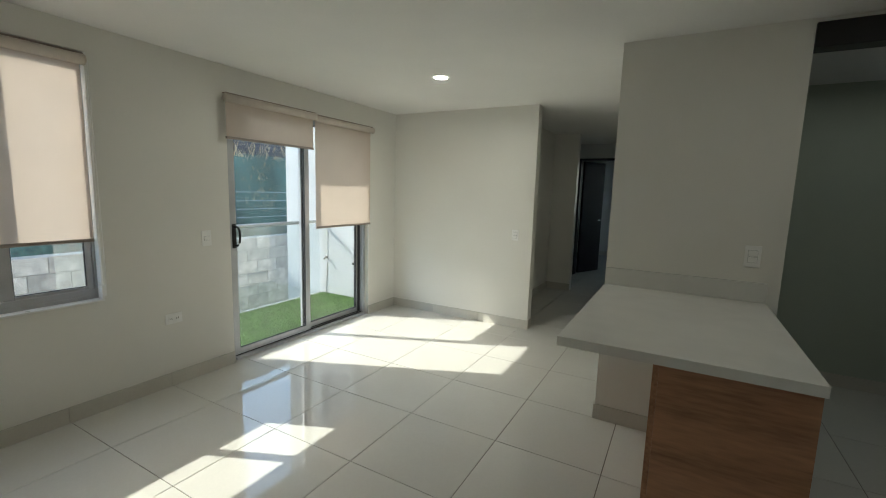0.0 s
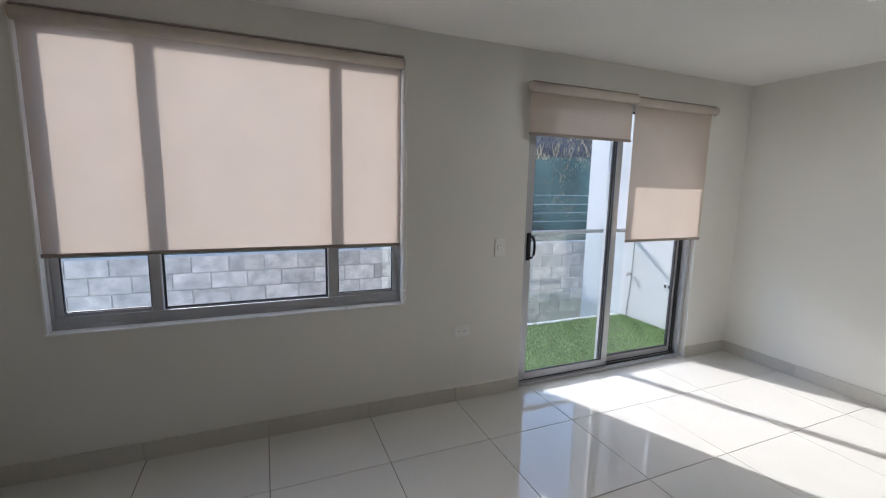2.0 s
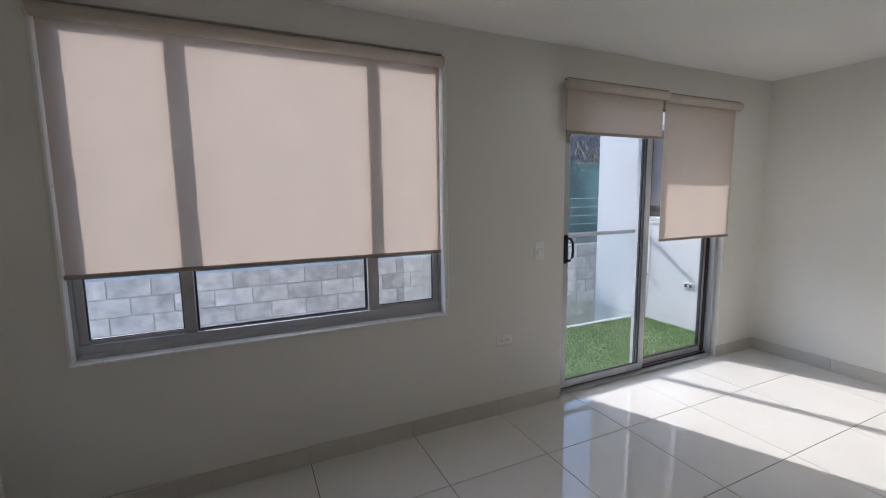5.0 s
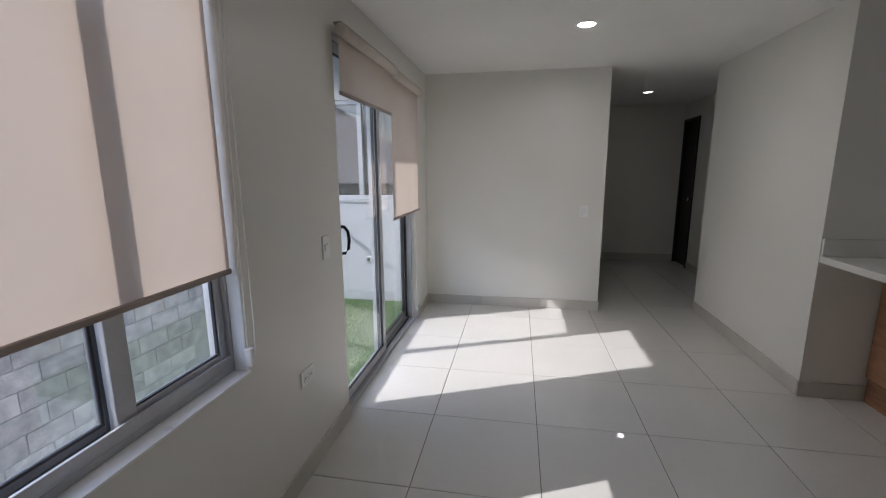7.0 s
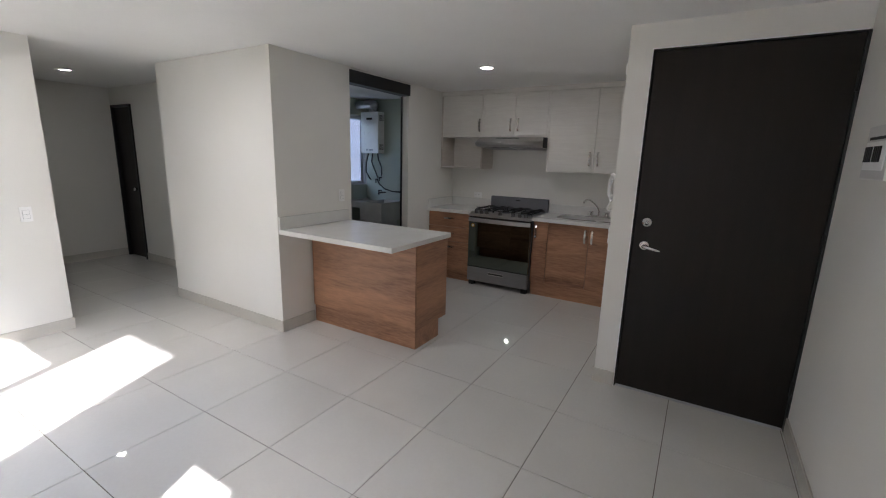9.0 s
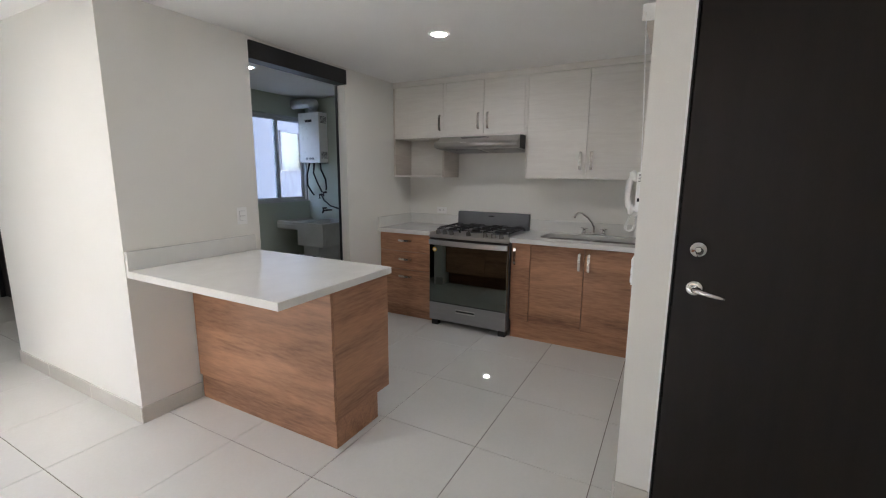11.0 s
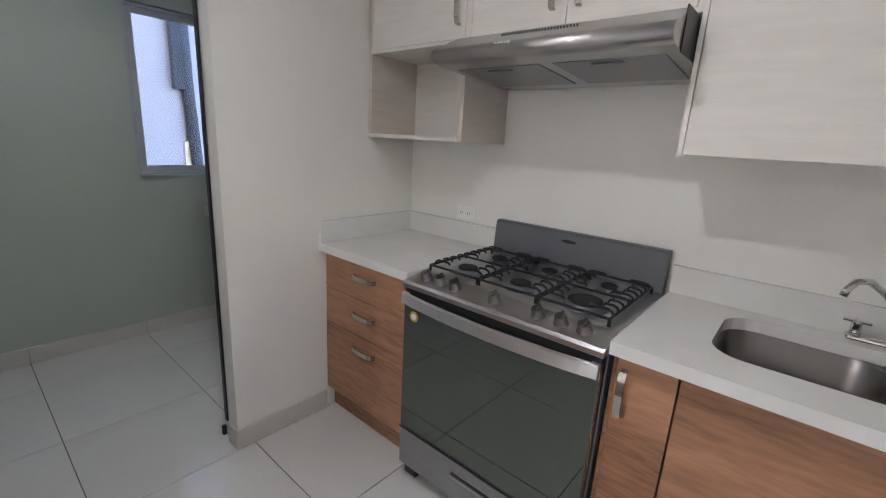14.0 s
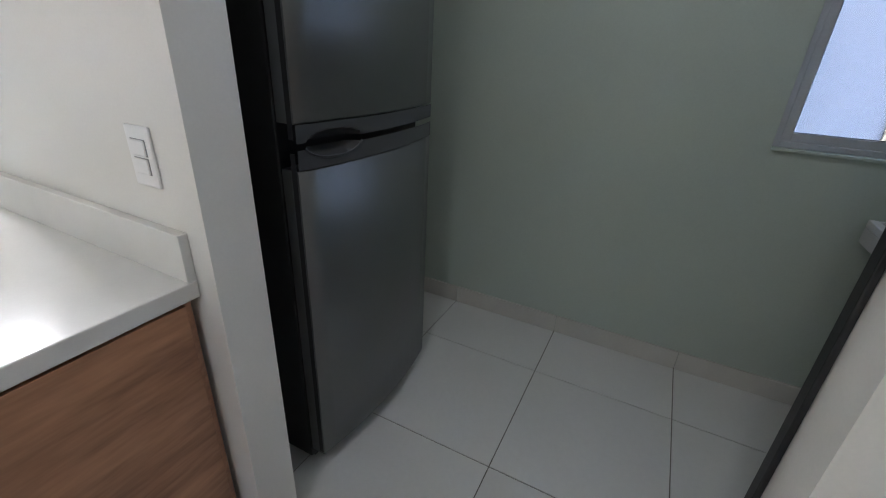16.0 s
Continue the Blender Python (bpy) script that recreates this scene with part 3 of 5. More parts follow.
def build_main_door():
    d = thing("door_2", (1.17, -0.13, 0.0), "closed dark brown flush entrance door with steel lever", "door", kind="structure")
    part("door_frame", boxes([(1.149, 1.26, 0.343, 0.352, 0.0, 2.222), (1.149, 1.26, -0.62, -0.608, 0.0, 2.222), (1.149, 1.26, -0.608, 0.343, 2.212, 2.222)], 0.002), BLACK, d)
    part("stop_bead", boxes([(1.143, 1.149, 0.350, 0.358, 0.0, 2.228), (1.143, 1.149, -0.608, 0.350, 2.220, 2.228)], 0.001), WHITE, d)
    leaf = part("leaf", box(1.154, 1.20, -0.604, 0.340, 0.012, 2.208, 0.003), DOOR, d)
    # Unseen bars behind the leaf, added to stop daylight leaking round it.
    part("rebate", boxes([(1.201, 1.26, 0.29, 0.343, 0.0, 2.212), (1.201, 1.26, -0.608, -0.55, 0.0, 2.212), (1.201, 1.26, -0.55, 0.29, 2.15, 2.212), (1.201, 1.26, -0.55, 0.29, 0.0, 0.03)]), BLACK, d)
    part("sweep", box(1.150, 1.1538, -0.60, 0.338, 0.004, 0.02), ALU, leaf)
    part("rose", lathe([(0.030, 0), (0.031, -0.005), (0.026, -0.010), (0.014, -0.012)], (1.154, 0.268, 1.025), "x"), CHROME, leaf)
    part("lever_handle", rod([(1.146, 0.268, 1.025), (1.111, 0.268, 1.025), (1.101, 0.258, 1.024), (1.098, 0.22, 1.016), (1.102, 0.17, 1.006)], [0.011, 0.011, 0.011, 0.010, 0.008], 12), CHROME, leaf, "chrome lever handle")
    part("deadbolt", lathe([(0.030, 0), (0.031, -0.006), (0.027, -0.014), (0.012, -0.016), (0.012, -0.018), (0.008, -0.022)], (1.154, 0.268, 1.178), "x"), CHROME, leaf, "chrome deadbolt")
    for z in (0.28, 1.15, 1.98):
        part("hinge", rod([(1.150, -0.606, z - 0.05), (1.150, -0.606, z + 0.05)], 0.008, 8), BLACK, d)


build_main_door()

d = thing("door_3", (1.12, 6.95, 0), "dark brown narrow closet door in the hall", "door", kind="structure")
part("door_frame", boxes([(1.06, 1.20, 6.682, 6.712, 0, 2.138), (1.06, 1.20, 7.198, 7.228, 0, 2.138), (1.06, 1.20, 6.712, 7.198, 2.108, 2.138)], 0.002), BLACK, d)
leaf = part("leaf", box(1.10, 1.14, 6.715, 7.195, 0.008, 2.105, 0.003), DOOR, d)
part("knob", lathe([(0.012, 0), (0.012, -0.03), (0.026, -0.04), (0.024, -0.06), (0.008, -0.065)], (1.10, 6.77, 1.0), "x", 16), CHROME, leaf)

d = thing("door_4", (-0.4, 8.26, 0), "dark brown bedroom door standing open in black frame", "door", kind="structure")
part("door_frame", boxes([(-0.838, -0.805, 8.185, 8.335, 0, 2.118), (-0.135, -0.102, 8.185, 8.335, 0, 2.118), (-0.805, -0.135, 8.185, 8.335, 2.085, 2.118)], 0.002), BLACK, d)
bm = box(0, 0.66, -0.02, 0.02, 0.01, 2.08, 0.003)
bmesh.ops.transform(bm, matrix=Matrix.Translation((-0.785, 8.36, 0)) @ Matrix.Rotation(radians(67), 4, "Z"), verts=bm.verts)
leaf = part("leaf", bm, DOOR, d)
bm = rod([(0.55, -0.02, 1.0), (0.55, -0.06, 1.0), (0.45, -0.062, 1.0)], 0.009, 8)
bmesh.ops.transform(bm, matrix=Matrix.Translation((-0.785, 8.36, 0)) @ Matrix.Rotation(radians(67), 4, "Z"), verts=bm.verts)
part("lever_handle", bm, CHROME, leaf)


def build_kitchen_window():
    w = thing("window_3", (2.05, 0.45, 1.1), "small aluminium kitchen window behind a lowered blind", "window", kind="structure")
    part("window_frame", frame_bars_x(1.683, 2.417, 1.081, 2.157, 0.030, 0.405, 0.462), ALU, w)
    for x0, x1, y in ((1.713, 2.065, 0.410), (2.035, 2.387, 0.436)):
        s = part("sash", frame_bars_x(x0, x1, 1.111, 2.127, 0.035, y, y + 0.022), ALU, w)
        pane("pane", box(x0 + 0.034, x1 - 0.034, y + 0.008, y + 0.013, 1.145, 2.093), s)
        part("gasket", frame_bars_x(x0 + 0.033, x1 - 0.033, 1.144, 2.094, 0.008, y + 0.003, y + 0.0235), DARKALU, s)


def build_kitchen_blind():
    t = thing("roller_blind", (2.05, 0.5, 2.2), "beige screen roller blind almost fully down at the kitchen window", "roller blind", "roller blinds")
    part("cloth", boxes([(1.61, 2.40, 0.4975, 0.499, 1.245, 2.19)]), CLOTH_KITCHEN, t)
    part("hem_bar", box(1.605, 2.405, 0.4915, 0.508, 1.232, 1.255, 0.005), VINYL, t)
    part("roller", rod([(1.60, 0.535, 2.20), (2.41, 0.535, 2.20)], 0.033, 18), VINYL, t)
    for x in (1.592, 2.412):
        part("bracket", box(x, x + 0.008, 0.49, 0.572, 2.165, 2.24, 0.003), WHITE, t)
    part("bead_chain", rod([(1.588, 0.555, 2.2), (1.585, 0.53, 1.7), (1.588, 0.51, 1.22)], 0.0025, 6), WHITE, t)


build_kitchen_window()
build_kitchen_blind()


def build_laundry_window():
    w = thing("window_4", (2.95, 4.65, 1.1), "dark grey aluminium sliding window in the laundry", "window", kind="structure")
    part("window_frame", frame_bars_x(2.467, 3.387, 1.103, 2.137, 0.022, 4.60, 4.665), ALU, w)
    for x0, x1, y in ((2.488, 2.965, 4.612), (2.925, 3.366, 4.638)):
        s = part("sash", frame_bars_x(x0, x1, 1.124, 2.116, 0.034, y, y + 0.022), ALU, w)
        pane("pane", box(x0 + 0.033, x1 - 0.033, y + 0.008, y + 0.013, 1.157, 2.083), s)
        part("gasket", frame_bars_x(x0 + 0.032, x1 - 0.032, 1.156, 2.084, 0.004, y + 0.003, y + 0.018), DARKALU, s)
    part("window_sill", box(2.467, 3.387, 4.566, 4.60, 1.092, 1.1025, 0.002), SAGE, w)


build_laundry_window()


def build_neighbour():
    h = thing("neighbour_house", (4.5, 7.0, -2.4), "pale rendered neighbouring house wall with pipes and small window", "house")
    # Wall height and roof above the view are made up to cut sky light.
    part("wall", boxes([(1.3, 3.83, 6.9, 7.1, -2.4, 14.0), (4.04, 4.98, 6.9, 7.1, -2.4, 14.0), (5.50, 12.0, 6.9, 7.1, -2.4, 14.0), (4.98, 5.50, 6.9, 7.1, -2.4, 1.50), (4.98, 5.50, 6.9, 7.1, 2.24, 14.0), (3.83, 4.04, 6.9, 7.1, -2.4, 1.52), (3.83, 4.04, 6.9, 7.1, 2.06, 14.0)]), NEIGHBOUR, h)
    w = part("window", frame_bars_x(3.832, 4.038, 1.522, 2.058, 0.03, 6.87, 6.94), NEIGHBOUR, h)
    pane("pane", box(3.862, 4.008, 6.90, 6.905, 1.552, 2.028), w)
    # Dark grey sheets behind the glass make both panes read grey.
    part("pane_backing", box(3.862, 4.008, 6.95, 6.96, 1.552, 2.028), STOVE_GREY, w)
    w = part("window", frame_bars_x(4.982, 5.498, 1.502, 2.238, 0.035, 6.87, 6.94), NEIGHBOUR, h)
    pane("pane", box(5.017, 5.463, 6.90, 6.905, 1.537, 2.203), w)
    part("pane_backing", box(5.017, 5.463, 6.95, 6.96, 1.537, 2.203), STOVE_GREY, w)
    part("roof", box(1.2, 12.2, 6.7, 10, 14.0, 14.2), CONC, h)
    part("drain_pipe", rod([(4.13, 6.85, -2.4), (4.13, 6.85, 1.0), (4.11, 6.85, 1.8), (4.10, 6.85, 3.4)], 0.058, 14), PIPE, h, "dark weathered drain pipe")
    part("drain_pipe", rod([(3.66, 6.85, -2.4), (3.64, 6.85, 1.0), (3.60, 6.85, 1.9), (3.58, 6.85, 3.4)], 0.062, 14), PIPE, h, "dark weathered drain pipe")
    part("pipe_box", box(3.46, 3.56, 6.80, 6.899, 1.82, 3.4, 0.006), PIPE, h)
    part("board", box(3.53, 3.60, 6.87, 6.899, 0.4, 1.25, 0.003), STRAW, h)
    part("vent_pipe", rod([(3.95, 6.9, 2.32), (3.97, 6.82, 2.34), (4.04, 6.82, 2.30), (4.08, 6.83, 2.22)], 0.035, 12), CONC, h)
    part("cable", rod([(4.21, 6.88, -1.0), (4.215, 6.88, 1.2), (4.20, 6.88, 1.6)], 0.01, 8), CONC, h)


build_neighbour()


# ---- lamps, switches and outlets ----
def build_downlight(x, y, led, label):
    t = thing("ceiling_downlight", (x, y, H), label, "ceiling light", "ceiling downlights")
    part("ring", lathe([(0.050, -0.004), (0.056, -0.010), (0.066, -0.006), (0.070, -0.0005), (0.050, -0.0005)], (x, y, H), "z", 32), WHITE, t)
    part("diffuser", lathe([(0.0505, -0.002), (0.049, -0.006), (0.001, -0.007)], (x, y, H), "z", 32), led, t, "lit white diffuser")


for x, y, led in ((-0.93, 3.245, LED), (0.21, 6.05, LED_HALL), (1.91, 1.83, LED_KITCHEN), (1.92, 3.75, LED_LAUNDRY)):
    build_downlight(x, y, led, "small round recessed ceiling light, switched on")


def build_plate(name, label, category, centre, normal, kind, w=0.075, h=0.118, tilt=0):
    """A wall plate. kind: how many rockers (n > 0) or outlets (n < 0)."""
    t = thing(name, centre, label, category)
    n = Vector(normal)
    side = Vector((0, 0, 1)).cross(n)
    m = Matrix.Translation(centre) @ Matrix((side, Vector((0, 0, 1)), n)).transposed().to_4x4()

    def put(nm, rows, mat, lab="", bev=0.003):
        bm = boxes(rows, bev)
        bmesh.ops.transform(bm, matrix=m, verts=bm.verts)
        return part(nm, bm, mat, t, lab)

    put("plate", [(-w / 2, w / 2, -h / 2, h / 2, 0.0, 0.007)], WHITE)
    if kind > 0:
        for k in range(kind):
            c = (k - (kind - 1) / 2) * 0.036
            put("rocker", [(-0.021, 0.021, c - 0.015, c + 0.015, 0.007, 0.0115)], WHITE)
            if kind < 3:
                # Grey ring stands in for the shaded gap round the rocker.
                put("gap_ring", [(-0.0222, 0.0222, c - 0.0162, c + 0.0162, 0.0068, 0.0076)], STOVE_FRONT, "", 0)
    else:
        for k in range(-kind):
            c = (k - (-kind - 1) / 2) * 0.045
            put("socket", [(c - 0.017, c + 0.017, -0.02, 0.02, 0.007, 0.0095)], WHITE)
            put("slot", [(c - 0.008, c - 0.005, -0.006, 0.006, 0.0094, 0.0099)], SHADOWGAP, "", 0)
            put("slot", [(c + 0.005, c + 0.008, -0.006, 0.006, 0.0094, 0.0099)], SHADOWGAP, "", 0)
    return t


build_plate("light_switch", "white single rocker switch beside the terrace door", "switch", (-2.29, 2.10, 1.06), (1, 0, 0), 1)
build_plate("light_switch", "white double rocker switch beside the hall", "switch", (-0.695, 4.54, 1.02), (0, -1, 0), 2)
build_plate("light_switch", "white double rocker switch above the breakfast counter", "switch", (1.208, 3.0, 1.163), (0, -1, 0), 2)
build_plate("light_switch", "white switch plate beside the intercom", "switch", (1.195, 0.49, 1.062), (0, 1, 0), 3, 0.052, 0.118)
build_plate("wall_outlet", "white double power outlet below the switch", "outlet", (-2.29, 1.83, 0.50), (1, 0, 0), -2, 0.118, 0.075)
build_plate("wall_outlet", "white double power outlet low on the wall", "outlet", (-1.79, -0.62, 0.50), (0, 1, 0), -2, 0.118, 0.075)
build_plate("wall_outlet", "white double power outlet above the counter", "outlet", (3.39, 2.60, 1.068), (-1, 0, 0), -2, 0.118, 0.072)
build_plate("wall_plate", "blank white plate high beside the kitchen blind", "plate", (2.735, 0.49, 1.965), (0, 1, 0), 1, 0.07, 0.115)

t = thing("breaker_panel", (0.6, -0.62, 1.62), "grey plastic breaker panel with two rows of black switches", "breaker panel")
part("cover", box(0.452, 0.758, -0.62, -0.602, 1.506, 1.728, 0.005), PANEL_GREY, t)
part("lid", box(0.480, 0.730, -0.6025, -0.597, 1.545, 1.662, 0.003), WHITE, t)
part("slot", box(0.495, 0.715, -0.6025, -0.6, 1.670, 1.682), SHADOWGAP, t)
for i in range(8):
    x = 0.520 + i * 0.022 + (0.024 if i > 3 else 0)
    part("breaker", box(x + 0.002, x + 0.011, -0.5975, -0.590, 1.578, 1.642, 0.002), BLACK, t)


def build_intercom():
    t = thing("intercom_phone", (1.30, 0.49, 1.30), "white intercom handset with coiled cord on wall", "intercom")
    part("base", box(1.276, 1.332, 0.49, 0.514, 1.300, 1.470, 0.008, 3), WHITE, t)
    h = part("handset", rod([(1.304, 0.520, 1.296), (1.304, 0.530, 1.301), (1.304, 0.540, 1.324), (1.304, 0.546, 1.355), (1.304, 0.547, 1.395), (1.304, 0.541, 1.430), (1.304, 0.531, 1.460), (1.304, 0.520, 1.470)], [0.012, 0.017, 0.015, 0.013, 0.013, 0.015, 0.018, 0.013], 16), WHITE, t)
    part("earpiece", rod([(1.304, 0.534, 1.447), (1.304, 0.514, 1.447)], [0.016, 0.018], 16), WHITE, h)
    part("mouthpiece", rod([(1.304, 0.532, 1.316), (1.304, 0.514, 1.316)], [0.014, 0.016], 16), WHITE, h)
    part("button", box(1.2748, 1.2765, 0.498, 0.507, 1.345, 1.360), SHADOWGAP, t)
    for k in range(6):
        part("vent_slot", box(1.2752, 1.2764, 0.495, 0.507, 1.430 + 0.006 * k, 1.4322 + 0.006 * k), SHADOWGAP, t)
    pts = []
    for i in range(221):
        u = i / 220
        a = u * 2 * math.pi * 26
        c = Vector((1.303 + 0.006 * math.sin(math.pi * u), 0.528 + 0.026 * math.sin(math.pi * min(1, 1.5 * u)) - 0.022 * u, 1.290 - 0.075 * math.sin(math.pi * u) ** 0.8))
        pts.append(c + 0.006 * Vector((math.cos(a), 0.8 * math.sin(a), 0.4 * math.sin(a))))
    part("coiled_cord", rod(pts, 0.002, 5), WHITE, t)


build_intercom()


# ---- kitchen ----
def handle(parent, x, y, z, upright, length=0.150, out=-1):
    """A flat arched nickel pull on a front that faces -x."""
    bm = bmesh.new()
    h = length / 2
    prof = [(-h, 0.004), (-h * 0.93, 0.018), (-h * 0.6, 0.026), (0, 0.028), (h * 0.6, 0.026), (h * 0.93, 0.018), (h, 0.004)]
    w = 0.0105
    loops = []
    for s, d in prof:
        q = []
        for a, e in ((-w, 0), (w, 0), (w, 0.006), (-w, 0.006)):
            dd = x + out * (d - e)
            q.append(bm.verts.new((dd, y + a, z + s) if upright else (dd, y + s, z + a)))
        loops.append(q)
    for a, b in zip(loops, loops[1:]):
        for k in range(4):
            bm.faces.new((a[k], a[(k + 1) % 4], b[(k + 1) % 4], b[k]))
    bm.faces.new(loops[0])
    bm.faces.new(list(reversed(loops[-1])))
    for s in (-h * 0.93, h * 0.93):
        if upright:
            bm_box(bm, min(x, x + out * 0.014), max(x, x + out * 0.014), y - 0.006, y + 0.006, z + s - 0.006, z + s + 0.006)
        else:
            bm_box(bm, min(x, x + out * 0.014), max(x, x + out * 0.014), y + s - 0.006, y + s + 0.006, z - 0.006, z + 0.006)
    bmesh.ops.recalc_face_normals(bm, faces=bm.faces)
    return part("handle", bm, BRASSY, parent, "satin nickel bar handle")


TOP = 0.916
SLAB = 0.876


def build_drawer_unit():
    t = thing("drawer_cabinet", (3.1, 2.7, 0), "walnut laminate base cabinet with three drawers", "cabinet", "kitchen base cabinets")
    part("body", box(2.836, 3.385, 2.405, 3.005, 0.14, SLAB), WOOD_Y, t)
    part("kick", box(2.85, 3.385, 2.405, 3.005, 0.0, 0.1395), WOOD_Y, t)
    for z0, z1, hz in ((0.692, 0.868, 0.800), (0.506, 0.687, 0.612), (0.128, 0.501, 0.435)):
        f = part("drawer_front", box(2.802, 2.835, 2.410, 3.002, z0, z1, 0.0015), WOOD_Y, t)
        handle(f, 2.802, 2.70, hz, False)


def build_sink_unit():
    t = thing("sink_cabinet", (3.1, 1.05, 0), "walnut laminate base cabinet under the sink", "cabinet", "kitchen base cabinets")
    part("body", boxes([(2.836, 3.385, 0.50, 1.588, 0.16, 0.62), (2.836, 2.86, 0.50, 1.588, 0.62, SLAB)]), WOOD_Y, t)
    part("kick", box(2.8365, 3.385, 0.50, 1.588, 0.0, 0.1595), WOOD_Y, t)
    part("end_strip", box(2.80, 2.8355, 0.492, 0.512, 0.0, SLAB), WOOD_Y, t)
    for y0, y1, hy in ((1.418, 1.575, 1.552), (0.970, 1.412, 1.005), (0.516, 0.964, 0.930)):
        f = part("door", box(2.802, 2.835, y0, y1, 0.168, 0.868, 0.0015), WOOD_Y, t)
        handle(f, 2.802, hy, 0.755, True)
    part("filler", box(2.806, 2.8355, 1.577, 1.588, 0.168, 0.868), WOOD_Y, t)


def rounded(x0, x1, y0, y1, r, n=8):
    pts = []
    for cx, cy, a0 in ((x1 - r, y1 - r, 0), (x0 + r, y1 - r, 90), (x0 + r, y0 + r, 180), (x1 - r, y0 + r, 270)):
        for k in range(n):
            a = radians(a0 + 90 * k / (n - 1))
            pts.append((cx + r * math.cos(a), cy + r * math.sin(a)))
    return pts


def build_counter_right():
    t = thing("kitchen_counter", (3.08, 1.05, SLAB), "white quartz counter slab with sink cutout", "counter", "quartz counters")
    x0, x1, y0, y1 = 2.762, 3.388, 0.492, 1.592
    inner = rounded(2.905, 3.285, 0.585, 1.385, 0.09)
    cx, cy = 3.095, 0.985
    bm = bmesh.new()
    rings = {}
    for z in (SLAB, TOP):
        o, i = [], []
        for px, py in inner:
            dx, dy = px - cx, py - cy
            k = min(((x1 - cx) / dx if dx > 0 else (x0 - cx) / dx) if abs(dx) > 1e-6 else 9e9, ((y1 - cy) / dy if dy > 0 else (y0 - cy) / dy) if abs(dy) > 1e-6 else 9e9)
            o.append(bm.verts.new((cx + dx * k, cy + dy * k, z)))
            i.append(bm.verts.new((px, py, z)))
        rings[z] = (o, i)
    n = len(inner)
    corner = [(x1, y1), (x0, y1), (x0, y0), (x1, y0)]
    for z, (o, i) in rings.items():
        for k in range(n):
            j = (k + 1) % n
            a, b = o[k].co, o[j].co
            extra = [c for c in corner if abs(a.x - b.x) > 1e-5 and abs(a.y - b.y) > 1e-5 and min(a.x, b.x) - 1e-5 <= c[0] <= max(a.x, b.x) + 1e-5 and min(a.y, b.y) - 1e-5 <= c[1] <= max(a.y, b.y) + 1e-5]
            if extra:
                v = bm.verts.new((*extra[0], z))
                bm.faces.new((o[k], v, o[j], i[j], i[k]))
            else:
                bm.faces.new((o[k], o[j], i[j], i[k]))
    for k in range(n):
        j = (k + 1) % n
        bm.faces.new((rings[SLAB][1][k], rings[TOP][1][k], rings[TOP][1][j], rings[SLAB][1][j]))
    bm_box(bm, x0, x0 + 0.02, y0, y1, SLAB + 0.0005, TOP - 0.0005)
    bm_box(bm, x0 + 0.02, x1, y1 - 0.01, y1, SLAB + 0.0005, TOP - 0.0005)
    bmesh.ops.recalc_face_normals(bm, faces=bm.faces)
    part("slab", bm, QUARTZ, t)
    part("backsplash", boxes([(3.368, 3.389, 0.492, 1.592, TOP, 1.022), (2.764, 3.368, 0.491, 0.512, TOP, 1.022)], 0.002), QUARTZ, t)


def build_sink():
    t = thing("kitchen_sink", (3.09, 0.985, 0.72), "double-bowl stainless steel undermount sink", "sink")
    for y0, y1 in ((0.590, 0.965), (0.992, 1.380)):
        bm = bmesh.new()
        rings = []
        for z, ins, r in ((SLAB + 0.002, -0.006, 0.085), (SLAB - 0.004, 0.002, 0.085), (0.76, 0.012, 0.08), (0.725, 0.03, 0.07), (0.715, 0.07, 0.05)):
            rings.append([bm.verts.new((*p, z)) for p in rounded(2.905 + ins, 3.285 - ins, y0 + ins, y1 - ins, r)])
        for a, b in zip(rings, rings[1:]):
            for k in range(len(a)):
                bm.faces.new((a[k], b[k], b[(k + 1) % len(a)], a[(k + 1) % len(a)])).smooth = True
        bm.faces.new(list(reversed(rings[-1])))
        bmesh.ops.recalc_face_normals(bm, faces=bm.faces)
        for f in bm.faces:
            f.normal_flip()
        b = part("bowl", bm, SINK_STEEL, t)
        part("drain", lathe([(0.001, 0.001), (0.03, 0.002), (0.042, 0.004), (0.045, 0.001)], (3.10, (y0 + y1) / 2, 0.715), "z", 20), CHROME, b)
    part("divider", box(2.905, 3.285, 0.958, 0.999, SLAB - 0.028, SLAB - 0.004, 0.008, 3), SINK_STEEL, t)


def build_faucet():
    t = thing("faucet", (3.325, 0.99, TOP), "chrome two-handle faucet with swivel spout", "faucet")
    part("base", box(3.300, 3.352, 0.885, 1.095, TOP, TOP + 0.024, 0.010, 3), CHROME, t)
    part("spout", rod([(3.326, 0.99, TOP + 0.02), (3.326, 0.99, TOP + 0.07), (3.31, 1.005, TOP + 0.115), (3.27, 1.04, TOP + 0.165), (3.22, 1.085, TOP + 0.205), (3.185, 1.115, TOP + 0.205), (3.165, 1.13, TOP + 0.185), (3.16, 1.135, TOP + 0.165)], 0.0095, 12), CHROME, t)
    for y in (0.905, 1.075):
        h = part("valve", lathe([(0.017, 0.02), (0.014, 0.03), (0.012, 0.052), (0.015, 0.058), (0.012, 0.064)], (3.326, y, TOP), "z", 16), CHROME, t)
        part("cross_handle", boxes([(3.321, 3.331, y - 0.032, y + 0.032, TOP + 0.056, TOP + 0.066), (3.294, 3.358, y - 0.005, y + 0.005, TOP + 0.0565, TOP + 0.0655)], 0.003), CHROME, h)


